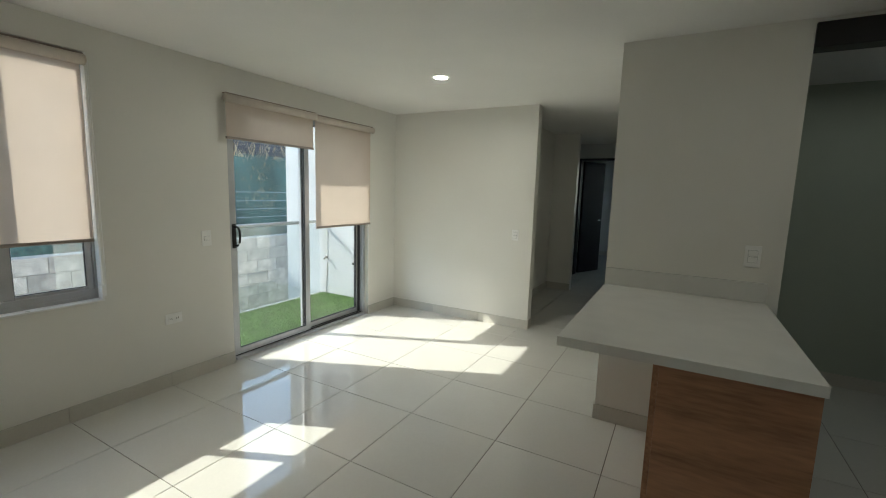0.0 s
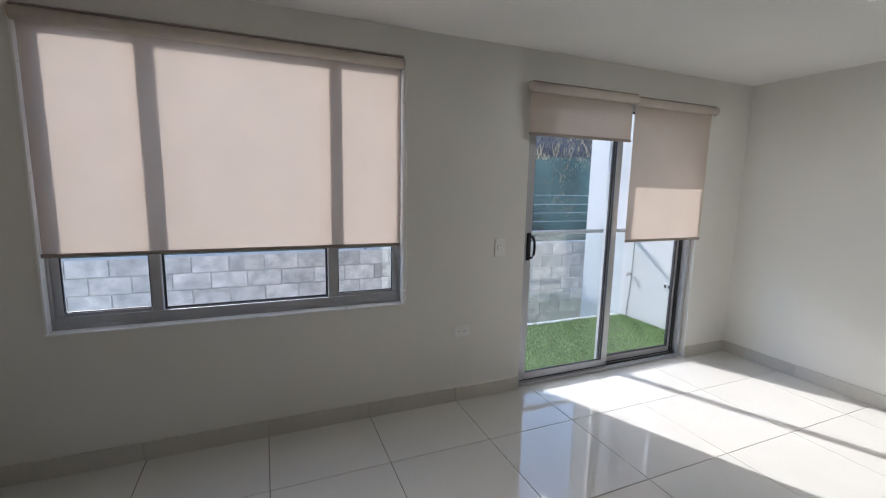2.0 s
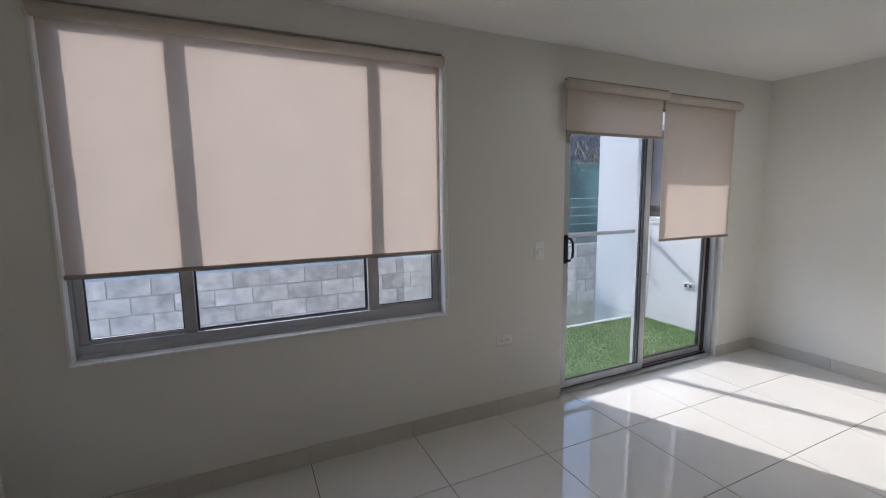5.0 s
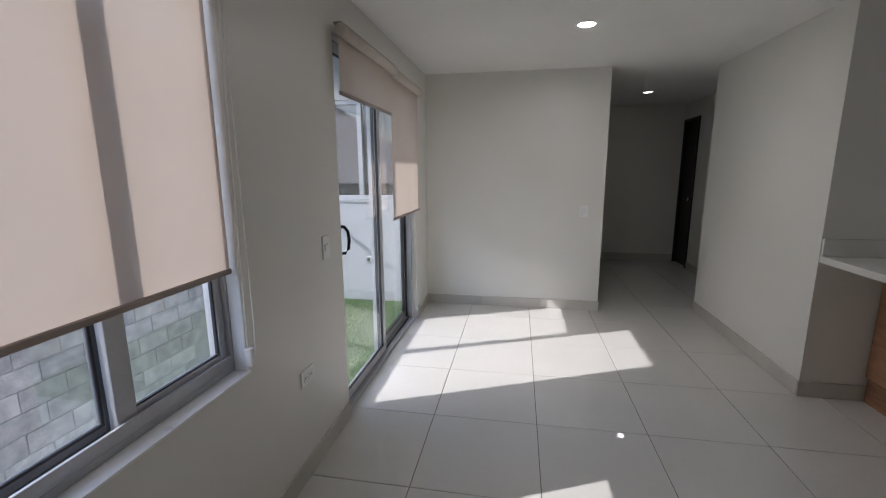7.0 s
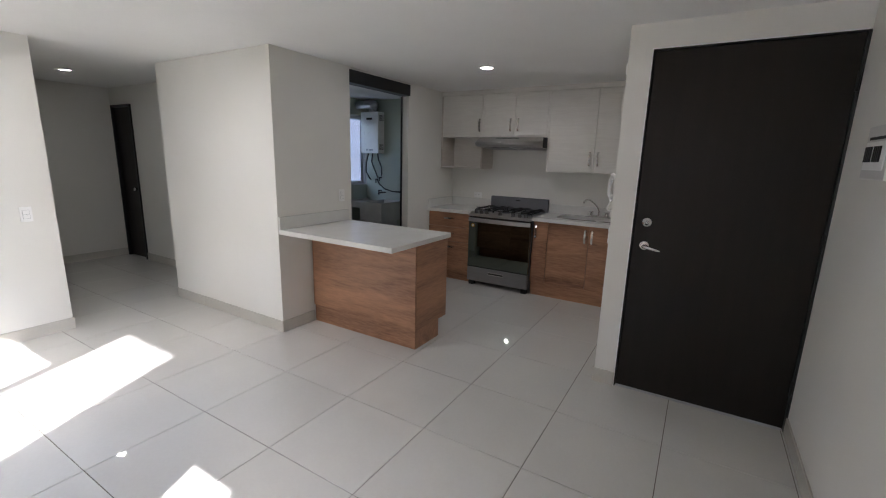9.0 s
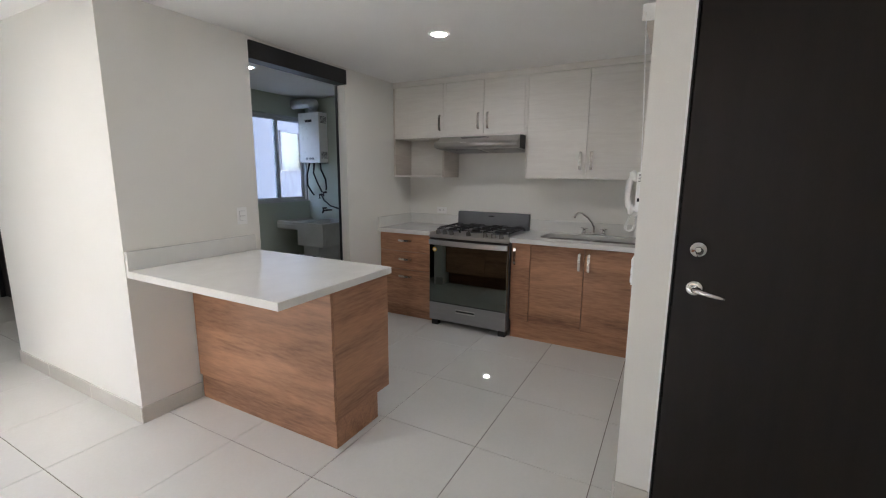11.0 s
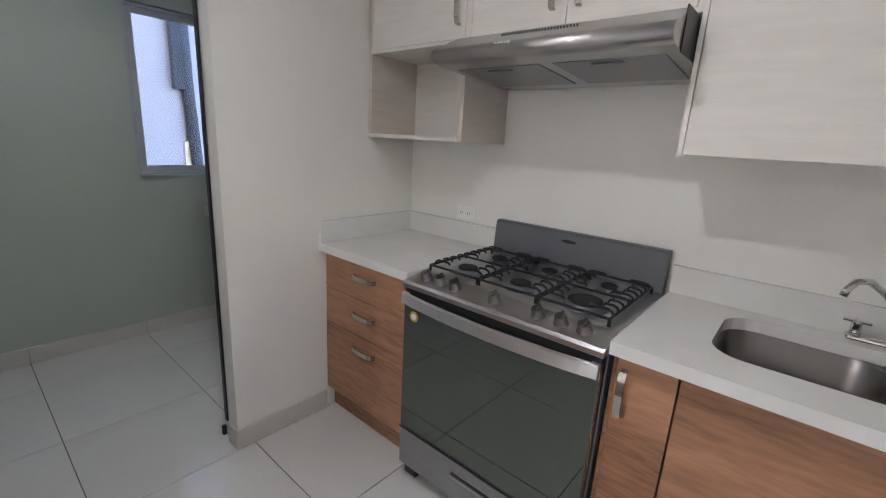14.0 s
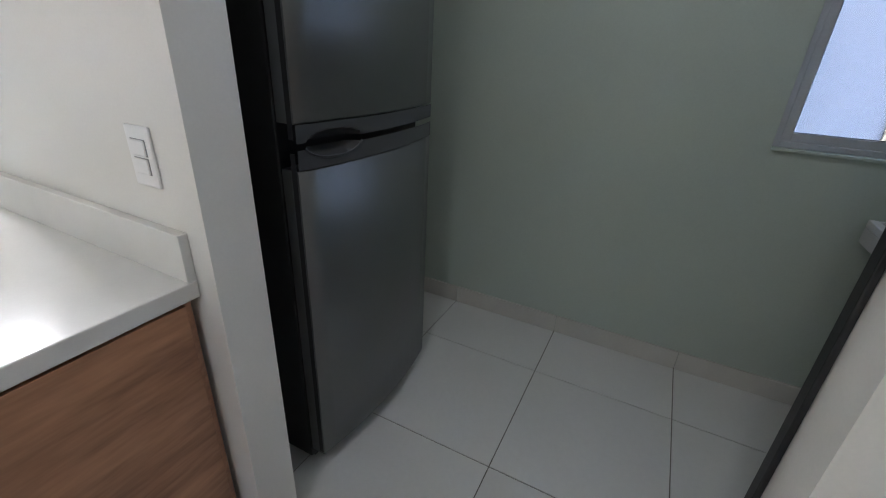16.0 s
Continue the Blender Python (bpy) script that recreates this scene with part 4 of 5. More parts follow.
def build_counter_left():
    t = thing("kitchen_counter", (3.08, 2.7, SLAB), "white quartz counter slab beside the stove", "counter", "quartz counters")
    part("slab", box(2.762, 3.388, 2.395, 3.008, SLAB, TOP, 0.003), QUARTZ, t)
    part("backsplash", boxes([(3.368, 3.389, 2.395, 3.008, TOP, 1.022), (2.764, 3.368, 2.988, 3.009, TOP, 1.022)], 0.002), QUARTZ, t)


def build_stove():
    t = thing("gas_stove", (3.05, 2.0, 0), "grey steel six-burner gas range with black glass oven door", "stove")
    y0, y1 = 1.596, 2.388
    part("body", box(2.785, 3.384, y0, y1, 0.055, 0.872, 0.003), STOVE_GREY, t)
    # cooktop with a sloping front that carries the knobs
    bm = bmesh.new()
    prof = [(2.735, 0.868), (2.735, 0.884), (2.745, 0.893), (2.845, 0.912), (3.336, 0.912), (3.336, 0.873), (2.79, 0.873)]
    a = [bm.verts.new((x, y0, z)) for x, z in prof]
    b = [bm.verts.new((x, y1, z)) for x, z in prof]
    bm.faces.new(a)
    bm.faces.new(list(reversed(b)))
    for k in range(len(prof)):
        bm.faces.new((a[k], b[k], b[(k + 1) % len(prof)], a[(k + 1) % len(prof)]))
    bmesh.ops.recalc_face_normals(bm, faces=bm.faces)
    top = part("cooktop", bm, STEEL, t)
    for i, y in enumerate((2.315, 2.245, 2.175, 2.0, 1.835, 1.755, 1.680)):
        kb = lathe([(0.0245, 0), (0.024, 0.004), (0.0205, 0.006), (0.0198, 0.030), (0.0175, 0.0335)], (0, 0, 0), "z", 18)
        bm_box(kb, -0.0195, 0.0195, -0.0045, 0.0045, 0.010, 0.0400, 0.002)
        bmesh.ops.transform(kb, matrix=Matrix.Translation((2.795, y, 0.902)) @ Matrix.Rotation(radians(-20), 4, "Y"), verts=kb.verts)
        part("knob", kb, SINK_STEEL, top)
    for i, (bx, by, r) in enumerate(((2.96, 2.245, 0.040), (3.19, 2.245, 0.034), (2.96, 2.0, 0.040), (3.19, 2.0, 0.034), (2.97, 1.755, 0.058), (3.19, 1.755, 0.032))):
        u = part("burner", lathe([(r + 0.018, 0.0), (r + 0.014, 0.006), (r, 0.008), (r, 0.018), (r - 0.004, 0.019)], (bx, by, 0.912), "z", 24), STOVE_GREY, top)
        part("burner_cap", lathe([(r * 0.95, 0.0185), (r, 0.021), (r, 0.026), (r - 0.006, 0.029)], (bx, by, 0.912), "z", 24), IRON, u)
    for gy0, gy1 in ((2.130, 2.365), (1.885, 2.120), (1.636, 1.875)):
        bm = bmesh.new()
        z = 0.936
        gx0, gx1 = 2.866, 3.305
        for y in (gy0, gy1):
            bm_rod(bm, [(gx0, y, z), (gx1, y, z)], 0.0048, 6)
        for x in (gx0, (gx0 + gx1) / 2, gx1):
            bm_rod(bm, [(x, gy0, z), (x, gy1, z)], 0.0048, 6)
        for k in range(9):
            x = gx0 + 0.03 + k * (gx1 - gx0 - 0.06) / 8
            reach = 0.045 if k in (1, 2, 3, 5, 6, 7) else 0.07
            for y, s in ((gy0, 1), (gy1, -1)):
                bm_rod(bm, [(x, y, z), (x, y + s * 0.004, z + 0.012), (x, y + s * 0.018, z + 0.018), (x, y + s * reach, z + 0.017), (x, y + s * (reach + 0.006), z + 0.008)], 0.0045, 6)
        for x in (gx0, gx1):
            for y in (gy0, gy1):
                bm_rod(bm, [(x, y, z), (x, y, 0.912)], 0.0055, 6)
        bmesh.ops.recalc_face_normals(bm, faces=bm.faces)
        part("grate", bm, IRON, top, "black cast-iron grate")
    bm = bmesh.new()
    prof = [(3.335, 0.90), (3.346, 1.066), (3.356, 1.074), (3.386, 1.074), (3.386, 0.90)]
    a = [bm.verts.new((x, y0 + 0.01, z)) for x, z in prof]
    b = [bm.verts.new((x, y1 - 0.01, z)) for x, z in prof]
    bm.faces.new(a)
    bm.faces.new(list(reversed(b)))
    for k in range(len(prof)):
        bm.faces.new((a[k], b[k], b[(k + 1) % len(prof)], a[(k + 1) % len(prof)]))
    bmesh.ops.recalc_face_normals(bm, faces=bm.faces)
    g = part("backguard", bm, STOVE_GREY, t)
    bm = lathe([(0.034, 0), (0.034, -0.003)], (0, 0, 0), "x", 20)
    bmesh.ops.transform(bm, matrix=Matrix.Translation((3.3435, 2.0, 1.035)) @ Matrix.Diagonal((1, 1, 0.22, 1)), verts=bm.verts)
    part("badge", bm, IRON, g)
    d = part("oven_door", box(2.742, 2.784, y0 + 0.004, y1 - 0.004, 0.244, 0.838, 0.004), OVEN, t, "black glass oven door")
    part("door_trim", boxes([(2.738, 2.7415, y0 + 0.004, y1 - 0.004, 0.238, 0.246)]), BLACK, d)
    # Black strip fills the gap between cooktop lip and oven door.
    part("gap_strip", box(2.746, 2.786, y0 + 0.006, y1 - 0.006, 0.839, 0.871), BLACK, d)
    bm = bmesh.new()
    loops = []
    for k in range(17):
        s = k / 16
        y = y0 + 0.006 + (y1 - y0 - 0.012) * s
        out = 0.018 + 0.034 * math.sin(math.pi * s) ** 0.7
        loops.append([bm.verts.new((2.742 - out + e, y, z)) for e, z in ((0, 0.806), (0, 0.846), (0.012, 0.850), (0.012, 0.802))])
    for a, b in zip(loops, loops[1:]):
        for k in range(4):
            bm.faces.new((a[k], b[k], b[(k + 1) % 4], a[(k + 1) % 4]))
    bm.faces.new(loops[0])
    bm.faces.new(list(reversed(loops[-1])))
    for y in (y0 + 0.006, y1 - 0.03):
        bm_box(bm, 2.724, 2.743, y, y + 0.024, 0.804, 0.848)
    bmesh.ops.recalc_face_normals(bm, faces=bm.faces)
    part("handle", bm, BRIGHT_STEEL, d, "wide bowed steel handle")
    part("sticker", lathe([(0.022, 0), (0.022, -0.001)], (2.7418, y1 - 0.06, 0.755), "x", 24), YELLOW, d, "round yellow sticker")
    part("sticker_mark", lathe([(0.013, 0), (0.013, -0.0006)], (2.7405, y1 - 0.06, 0.755), "x", 20), WHITE, d)
    w = part("warming_drawer", box(2.742, 2.784, y0 + 0.004, y1 - 0.004, 0.062, 0.233, 0.004), STOVE_FRONT, t)
    part("slot_handle", boxes([(2.736, 2.7425, 1.90, 2.10, 0.160, 0.170), (2.736, 2.7425, 1.90, 2.10, 0.189, 0.196)], 0.002), STEEL, w)
    part("slot", box(2.7405, 2.7424, 1.905, 2.095, 0.170, 0.189), SHADOWGAP, w)
    for x in (2.80, 3.28):
        for y in (y0 + 0.05, y1 - 0.05):
            part("foot", box(x - 0.035, x + 0.03, y - 0.035, y + 0.035, 0.0, 0.0545, 0.006), BLACK, t)


def build_uppers():
    fx = 3.062

    def unit(label, y0, y1, z0, z1, doors, hz, cat="kitchen wall cabinets", low=0.014, under=0.014):
        """A carcass whose edges show as a thin frame round the inset doors."""
        t = thing("wall_cabinet", (3.2, (y0 + y1) / 2, z0), label, "cabinet", cat)
        part("body", box(fx + 0.046, 3.388, y0, y1, z0, z1), ASH, t)
        e = 0.014
        part("face_frame", boxes([(fx + 0.001, fx + 0.0458, y0, y0 + low, z0, z1), (fx + 0.001, fx + 0.0458, y1 - e, y1, z0, z1), (fx + 0.001, fx + 0.0458, y0 + low, y1 - e, z0, z0 + under)]), ASH, t)
        for a, b, hy in doors:
            lo, hi = max(a, y0 + low), min(b, y1 - e)
            f = part("door", box(fx, fx + 0.0455, lo + 0.0022, hi - 0.0022, z0 + under + 0.002, z1 - 0.002, 0.0012), ASH, t)
            handle(f, fx, hy, hz, True)
        return t

    unit("pale ash laminate wall cabinet with one door", 2.403, 2.988, 1.812, 2.315, ((2.403, 2.988, 2.452),), 1.95)
    unit("pale ash laminate two-door wall cabinet above the hood", 1.583, 2.4025, 1.812, 2.315, ((1.992, 2.4025, 2.042), (1.583, 1.992, 1.948)), 1.95)
    t = unit("tall pale ash laminate two-door wall cabinet", 0.518, 1.5825, 1.422, 2.315, ((1.050, 1.5825, 1.096), (0.518, 1.050, 1.006)), 1.575, low=0.003, under=0.002)
    part("side_strip", box(fx - 0.003, 3.388, 0.491, 0.5165, 1.422, 2.315), ASH, t)
    part("cornice", box(fx - 0.004, 3.388, 0.491, 3.008, 2.316, 2.3695, 0.002), ASH, t)
    n = thing("open_shelf", (3.2, 2.7, 1.43), "empty pale ash laminate open shelf niche", "shelf")
    part("side", box(fx, 3.388, 2.985, 3.005, 1.425, 2.312), ASH_Z, n)
    part("side", box(fx, 3.388, 2.405, 2.423, 1.425, 1.810), ASH_Z, n)
    part("bottom", box(fx - 0.014, 3.372, 2.4235, 2.9845, 1.425, 1.443), ASH, n)
    part("back", box(3.372, 3.388, 2.4235, 2.9845, 1.425, 1.810), ASH, n)


def build_hood():
    t = thing("range_hood", (3.15, 2.0, 1.68), "slim stainless range hood with small buttons", "range hood")
    bm = bmesh.new()
    y0, y1 = 1.590, 2.398
    prof = [(2.886, 1.696), (2.870, 1.699), (2.857, 1.705), (2.849, 1.714), (2.846, 1.724), (2.848, 1.734), (2.855, 1.743), (2.866, 1.750), (2.882, 1.755), (2.985, 1.806), (3.386, 1.806), (3.386, 1.668), (3.30, 1.668), (2.92, 1.692)]
    a = [bm.verts.new((x, y0, z)) for x, z in prof]
    b = [bm.verts.new((x, y1, z)) for x, z in prof]
    bm.faces.new(a)
    bm.faces.new(list(reversed(b)))
    for k in range(len(prof)):
        bm.faces.new((a[k], b[k], b[(k + 1) % len(prof)], a[(k + 1) % len(prof)])).smooth = k < 8
    bmesh.ops.recalc_face_normals(bm, faces=bm.faces)
    part("canopy", bm, STEEL, t)
    part("end_cap", box(2.93, 3.38, 1.586, 1.5898, 1.685, 1.80), BLACK, t)
    for yc in (1.80, 2.19):
        bm = box(-0.15, 0.15, -0.17, 0.17, -0.002, 0.002)
        bmesh.ops.transform(bm, matrix=Matrix.Translation((3.11, yc, 1.678)) @ Matrix.Rotation(math.atan2(0.028, 0.38), 4, "Y"), verts=bm.verts)
        g = part("grease_filter", bm, STOVE_FRONT, t)
        part("filter_grip", box(2.985, 2.998, yc - 0.05, yc + 0.05, 1.680, 1.684, 0.001), STOVE_GREY, g)
    for k in range(5):
        part("button", box(2.851, 2.862, 2.070 + k * 0.013, 2.077 + k * 0.013, 1.7385, 1.7435), WHITE, t)
    slope = Matrix.Rotation(-math.atan2(0.051, 0.103), 4, "Y")
    for k in range(26):
        bm = box(-0.017, 0.017, -0.0028, 0.0028, -0.001, 0.0012)
        bmesh.ops.transform(bm, matrix=Matrix.Translation((2.952, 1.895 + k * 0.0108, 1.7902)) @ slope @ Matrix.Rotation(radians(25), 4, "Z"), verts=bm.verts)
        part("vent_slit", bm, SHADOWGAP, t)


def build_peninsula():
    t = thing("breakfast_cabinet", (1.03, 2.4, 0), "walnut laminate cabinet carrying the breakfast counter", "cabinet")
    part("side_panel", box(0.808, 0.828, 1.832, 2.986, 0.165, SLAB), WOOD_Y, t)
    part("end_panel", box(0.8285, 1.288, 1.830, 1.850, 0.165, SLAB), WOOD_X, t)
    part("body", box(0.8285, 1.270, 1.8505, 2.986, 0.165, SLAB), WOOD_X, t)
    part("kick", box(0.822, 1.18, 1.838, 2.986, 0.0, 0.1645), WOOD_Y, t)
    for a, b in ((1.853, 2.418), (2.422, 2.965)):
        f = part("door", box(1.2705, 1.288, a, b, 0.168, 0.868, 0.0015), WOOD_Y, t)
        handle(f, 1.288, (b - 0.04 if a < 2 else a + 0.04), 0.755, True, out=1)
    c = thing("breakfast_counter", (0.88, 2.4, SLAB), "white quartz breakfast counter overhanging on one side", "counter", "quartz counters")
    part("slab", box(0.462, 1.292, 1.800, 2.998, SLAB, TOP, 0.003), QUARTZ, c)
    part("backsplash", box(0.464, 1.290, 2.978, 2.999, TOP, 1.022, 0.002), QUARTZ, c)


for make in (build_drawer_unit, build_sink_unit, build_counter_right, build_sink, build_faucet, build_counter_left, build_stove, build_uppers, build_hood, build_peninsula):
    make()

# ---- laundry ----
t = thing("shutter_box", (1.82, 3.0, 2.22), "black roller shutter box over the laundry opening", "shutter")
part("housing", box(1.349, 2.326, 2.985, 3.10, 2.225, 2.344, 0.003), BLACK, t)
part("guide_rail", box(2.318, 2.3265, 3.095, 3.119, 0.105, 2.2245, 0.002), BLACK, t)
part("guide_foot", box(2.300, 2.318, 3.100, 3.119, 0.035, 0.080, 0.002), BLACK, t)


def build_fridge():
    t = thing("refrigerator", (0.97, 3.64, 0), "graphite steel two-door refrigerator with recessed handles", "refrigerator")
    y0, y1 = 3.300, 3.985
    part("body", box(0.62, 1.235, y0, y1, 0.03, 1.76, 0.006), BLACK, t)
    for z0, z1, nm in ((0.075, 1.135, "lower_door"), (1.150, 1.765, "upper_door")):
        d0, d1 = (z0, z1 - 0.053) if nm == "lower_door" else (z0 + 0.047, z1)
        bm = bmesh.new()
        cols = []
        for k in range(13):
            s = k / 12
            y = y0 + 0.002 + (y1 - y0 - 0.004) * s
            x = 1.275 + 0.052 * math.sin(math.pi * (0.08 + 0.84 * s)) ** 0.8
            cols.append([bm.verts.new(q) for q in ((1.24, y, d0), (x, y, d0), (x + 0.004, y, d0 + 0.004), (x + 0.004, y, d1 - 0.004), (x, y, d1), (1.24, y, d1))])
        for a, b in zip(cols, cols[1:]):
            for k in range(6):
                bm.faces.new((a[k], b[k], b[(k + 1) % 6], a[(k + 1) % 6])).smooth = k in (1, 2, 3)
        bm.faces.new(cols[0])
        bm.faces.new(list(reversed(cols[-1])))
        bmesh.ops.recalc_face_normals(bm, faces=bm.faces)
        d = part(nm, bm, FRIDGE, t)
        lo, hi = (z1 - 0.052, z1 - 0.001) if nm == "lower_door" else (z0 + 0.001, z0 + 0.046)
        trim, pocket = bmesh.new(), bmesh.new()
        ny, nz = 48, 8
        cy, cz, ry, rz = y0 + 0.125, 1.142, 0.098, 0.036

        def deep(y, z):
            return max(0.0, 1 - ((y - cy) / ry) ** 2 - ((z - cz) / rz) ** 2)

        def skin(y, z):
            s = (y - y0 - 0.002) / (y1 - y0 - 0.004)
            return Vector((1.281 + 0.052 * math.sin(math.pi * (0.08 + 0.84 * min(max(s, 0), 1))) ** 0.8 - 0.034 * min(1, 2.2 * deep(y, z)), y, z))

        for i in range(ny):
            for k in range(nz):
                ya, yb = (y0 + 0.003 + (y1 - y0 - 0.006) * q / ny for q in (i, i + 1))
                za, zb = (lo + (hi - lo) * q / nz for q in (k, k + 1))
                bm = pocket if deep((ya + yb) / 2, (za + zb) / 2) > 0 else trim
                bm.faces.new([bm.verts.new(skin(*q)) for q in ((ya, za), (yb, za), (yb, zb), (ya, zb))])
        for bm in (trim, pocket):
            bmesh.ops.remove_doubles(bm, verts=bm.verts, dist=0.0002)
            for f in bm.faces:
                f.smooth = True
        part("handle_trim", trim, FRIDGE_TRIM, d, "dark grey plastic trim along the door split")
        part("recessed_handle", pocket, SHADOWGAP, d, "black recessed grip")
        if nm == "lower_door":
            lip = [skin(cy + ry * math.cos(a), cz + rz * math.sin(a)) + Vector((0.001, 0, 0)) for a in (math.pi * (1.05 + 0.9 * q / 16) for q in range(17))]
            part("grip_lip", rod(lip, 0.0028, 8), FRIDGE_TRIM, d)
        part("band", boxes([(1.2745, 1.29, y0 + 0.001, y0 + 0.004, z0 + 0.01, z1 - 0.01)]), BLACK, d)
    part("plinth", box(0.66, 1.22, y0 + 0.03, y1 - 0.03, 0.0, 0.0295), BLACK, t)


def build_laundry_sink():
    t = thing("laundry_sink", (3.1, 4.2, 0), "grey cast-stone laundry sink with washboard on a pedestal", "laundry sink")
    x0, x1, y0, y1 = 2.83, 3.384, 3.83, 4.565
    part("basin", boxes([(x0, x0 + 0.04, y0, y0 + 0.40, 0.62, 0.89), (x1 - 0.04, x1, y0, y0 + 0.40, 0.62, 0.89), (x0 + 0.04, x1 - 0.04, y0, y0 + 0.04, 0.62, 0.89), (x0 + 0.04, x1 - 0.04, y0 + 0.36, y0 + 0.40, 0.62, 0.89), (x0 + 0.04, x1 - 0.04, y0 + 0.04, y0 + 0.36, 0.62, 0.66)], 0.004), STONE, t)
    w = part("washboard", boxes([(x0, x1, y0 + 0.4005, y1, 0.80, 0.86), (x0, x0 + 0.03, y0 + 0.4005, y1, 0.861, 0.89), (x0 + 0.03, x1, y1 - 0.03, y1, 0.861, 0.89)], 0.004), STONE, t)
    for k in range(8):
        part("rib", rod([(x0 + 0.05, y0 + 0.43 + k * 0.03, 0.862), (x1 - 0.04, y0 + 0.43 + k * 0.03, 0.862)], 0.006, 6), STONE, w)
    part("pedestal", boxes([(x0 + 0.05, x1 - 0.02, y0 + 0.12, y0 + 0.36, 0.50, 0.6195), (x0 + 0.12, x1 - 0.02, y0 + 0.14, y0 + 0.21, 0.0, 0.4995)], 0.006), STONE, t)
    part("drain_pipe", rod([(3.2, 4.3, 0.62), (3.2, 4.3, 0.45), (3.2, 4.38, 0.40), (3.2, 4.58, 0.40)], 0.025, 12), BLACK, t)
    part("tap", rod([(3.384, 4.20, 1.0), (3.30, 4.20, 1.0), (3.24, 4.20, 1.0), (3.22, 4.20, 0.97)], 0.010, 10), BLACK, t)
    part("tap_lever", rod([(3.30, 4.20, 1.0), (3.30, 4.20, 1.035), (3.27, 4.24, 1.022)], 0.006, 8), BLACK, t)


def build_boiler():
    t = thing("gas_water_heater", (3.3, 4.38, 1.6), "white wall-hung gas water heater with side vents", "water heater")
    part("case", box(3.235, 3.383, 4.215, 4.555, 1.585, 2.185, 0.010, 3), WHITE, t)
    part("badge", box(3.2335, 3.2352, 4.33, 4.44, 2.07, 2.10), SHADOWGAP, t)
    for k in range(6):
        part("vent", box(3.26, 3.36, 4.2135, 4.2152, 2.06 + k * 0.014, 2.066 + k * 0.014), SHADOWGAP, t)
        part("vent", box(3.26, 3.36, 4.2135, 4.2152, 1.64 + k * 0.014, 1.646 + k * 0.014), SHADOWGAP, t)
    for y in (4.33, 4.37, 4.43):
        part("knob", lathe([(0.014, 0), (0.014, -0.012), (0.009, -0.015)], (3.235, y, 1.635), "x", 14), ALU, t)
    pts, rad = [], []
    path = [Vector(p) for p in ((3.31, 4.38, 2.18), (3.31, 4.38, 2.235), (3.29, 4.34, 2.275), (3.25, 4.30, 2.285), (3.22, 4.34, 2.285), (3.20, 4.46, 2.285), (3.19, 4.60, 2.28))]
    for a, b in zip(path, path[1:]):
        for k in range(6):
            pts.append(a.lerp(b, k / 6))
            rad.append(0.055 + (0.004 if k % 2 else -0.002))
    part("flue_duct", rod(pts, rad, 14), FOIL, t, "crinkled foil flue duct")
    hoses = (((3.30, 4.28, 1.585), (3.30, 4.27, 1.50), (3.34, 4.24, 1.38), (3.37, 4.26, 1.28), (3.385, 4.28, 1.25)), ((3.30, 4.38, 1.585), (3.30, 4.40, 1.46), (3.32, 4.36, 1.34), (3.37, 4.35, 1.24), (3.385, 4.35, 1.22)), ((3.30, 4.46, 1.585), (3.29, 4.50, 1.44), (3.31, 4.52, 1.30), (3.37, 4.50, 1.20), (3.385, 4.49, 1.18)))
    for h in hoses:
        part("hose", rod(h, 0.010, 8), BLACK, t, "black rubber hose")
    for y, z in ((4.28, 1.22), (4.35, 1.19), (4.30, 1.02)):
        part("valve", rod([(3.384, y, z), (3.34, y, z), (3.335, y, z - 0.05)], 0.014, 8), BLACK, t)
    part("gas_pipe", rod([(3.37, 4.35, 1.19), (3.36, 4.30, 1.12), (3.37, 4.2, 1.05), (3.37, 4.05, 1.02), (3.37, 3.9, 1.02)], 0.009, 8), BLACK, t)


build_fridge()
build_laundry_sink()
build_boiler()


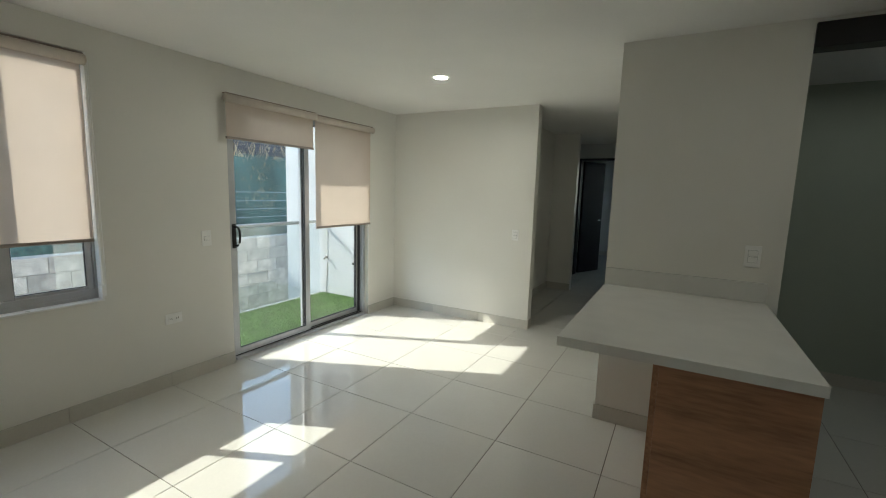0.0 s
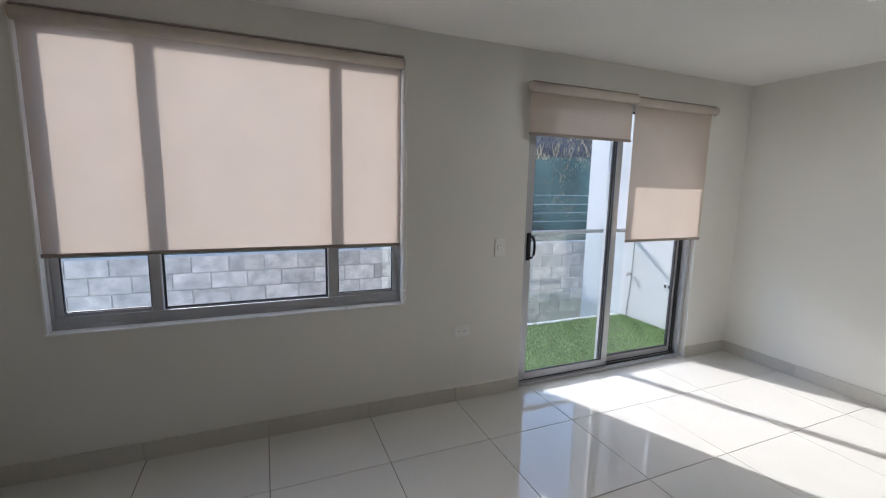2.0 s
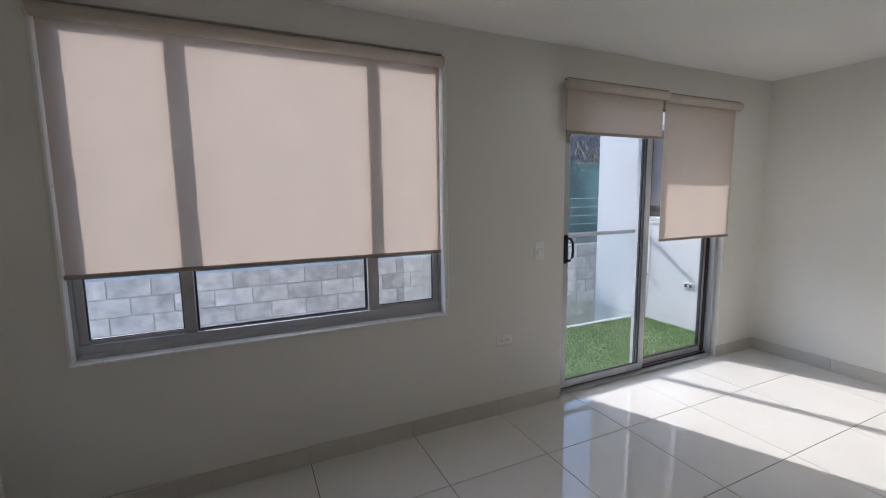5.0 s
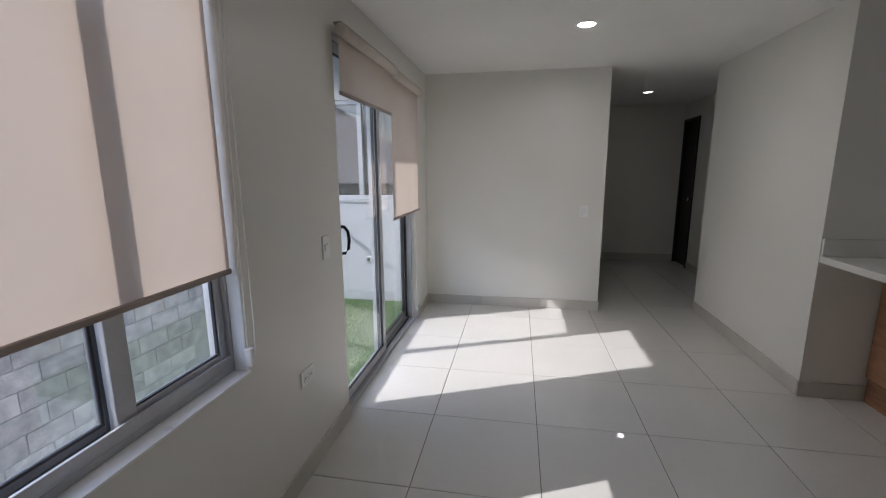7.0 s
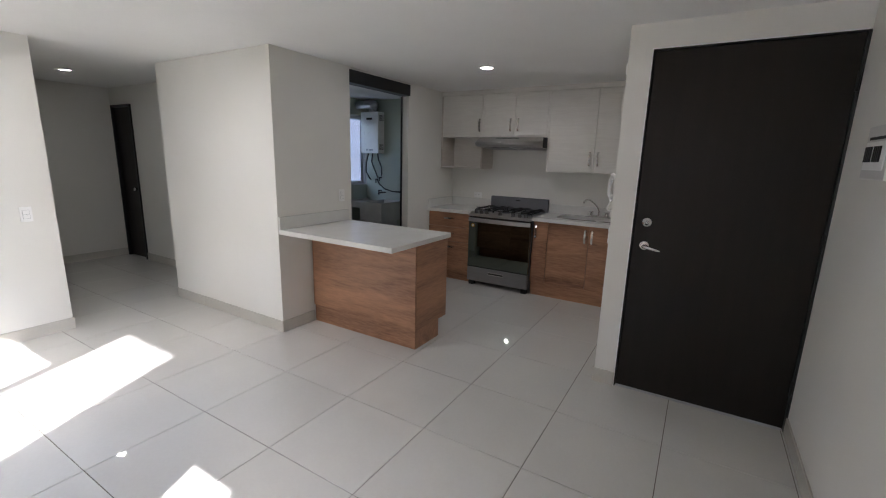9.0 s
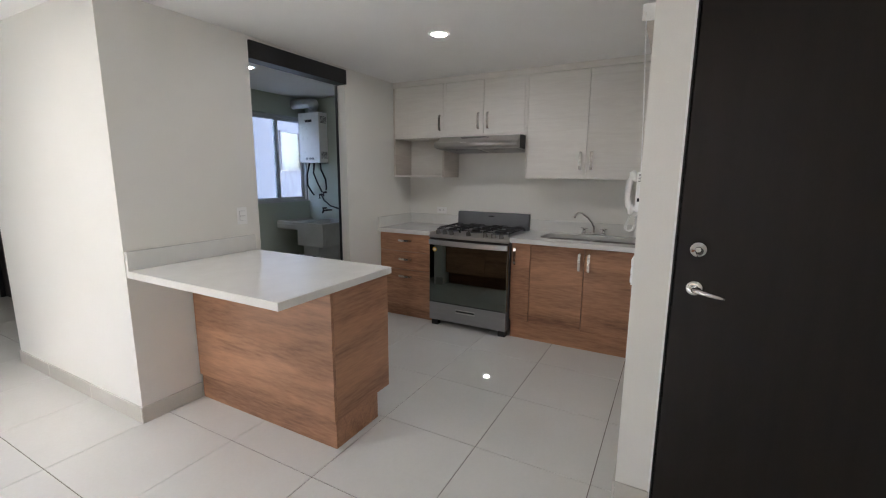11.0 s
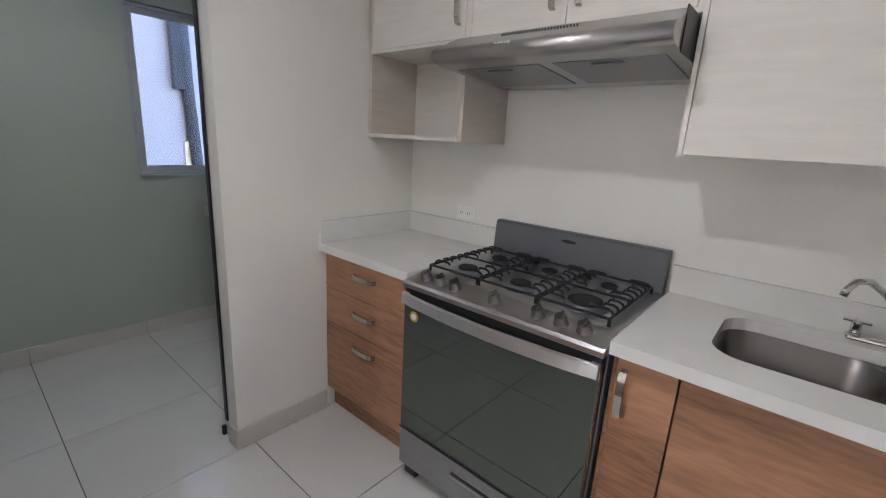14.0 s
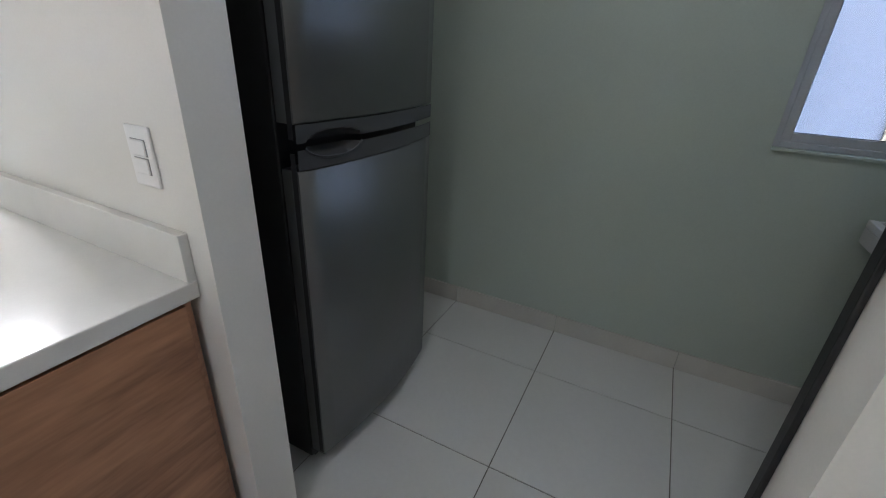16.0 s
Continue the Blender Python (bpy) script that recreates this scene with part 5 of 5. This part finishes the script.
# ---- floor tiles and baseboards ----
def build_baseboards():
    t = thing("baseboard", (0, 0, 0), "pale tile skirting along the walls", "baseboard", kind="structure")
    hgt, th = 0.100, 0.011
    runs = [("y", -2.29, 1, -0.61, 2.30), ("y", -2.29, 1, 4.02, 4.53), ("x", -0.62, 1, -2.29, 1.14), ("x", 4.54, -1, -2.29, -0.50), ("y", -0.51, 1, 4.54, 4.66),
            ("x", 3.0, -1, 0.45, 0.82), ("y", 0.46, -1, 3.0, 4.70), ("y", 1.15, -1, 0.353, 0.49), ("x", 0.49, 1, 1.14, 2.80), ("x", 3.01, -1, 2.318, 2.80), ("y", 2.328, -1, 3.01, 3.092), ("y", 1.347, 1, 2.99, 3.084),
            ("x", 4.58, -1, 0.60, 3.385), ("y", 3.385, -1, 3.12, 4.57), ("x", 3.12, 1, 2.328, 3.375), ("y", -0.93, 1, 4.66, 6.77), ("x", 6.78, -1, -0.93, -0.57), ("x", 7.27, -1, -0.03, 1.08),
            ("y", 1.08, -1, 4.71, 6.68), ("x", 4.70, 1, 0.46, 1.07), ("x", 11.30, -1, -2.29, 1.08)]
    for axis, at, side, a, b in runs:
        p = a
        while p < b - 0.002:
            q = min(p + 0.6, b)
            u, v = sorted((at, at + side * th))
            g = 0.001
            bm = box(u, v, p + g, q - g, 0.0, hgt, 0.0015, 1) if axis == "y" else box(p + g, q - g, u, v, 0.0, hgt, 0.0015, 1)
            part("baseboard_tile", bm, BASE, t)
            p = q


build_baseboards()


def build_floor_tiles():
    shared = {}
    g = 0.002
    for i in range(-5, 6):
        for j in range(-2, 19):
            x0, x1, y0, y1 = max(-2.43, i * 0.6), min(3.5, i * 0.6 + 0.6), max(-0.75, j * 0.6), min(11.4, j * 0.6 + 0.6)
            if x1 - x0 < 0.02 or y1 - y0 < 0.02 or (j >= 8 and not -1.3 < i * 0.6 < 1.0):
                continue
            key = (round(x1 - x0, 3), round(y1 - y0, 3))
            if key not in shared:
                shared[key] = mesh_of("tile", box(g, key[0] - g, g, key[1] - g, -0.009, 0.0, 0.0008, 1), TILE)
            o = new("tile", shared[key])
            o.location = (x0, y0, 0)
            o.parent = floor


build_floor_tiles()
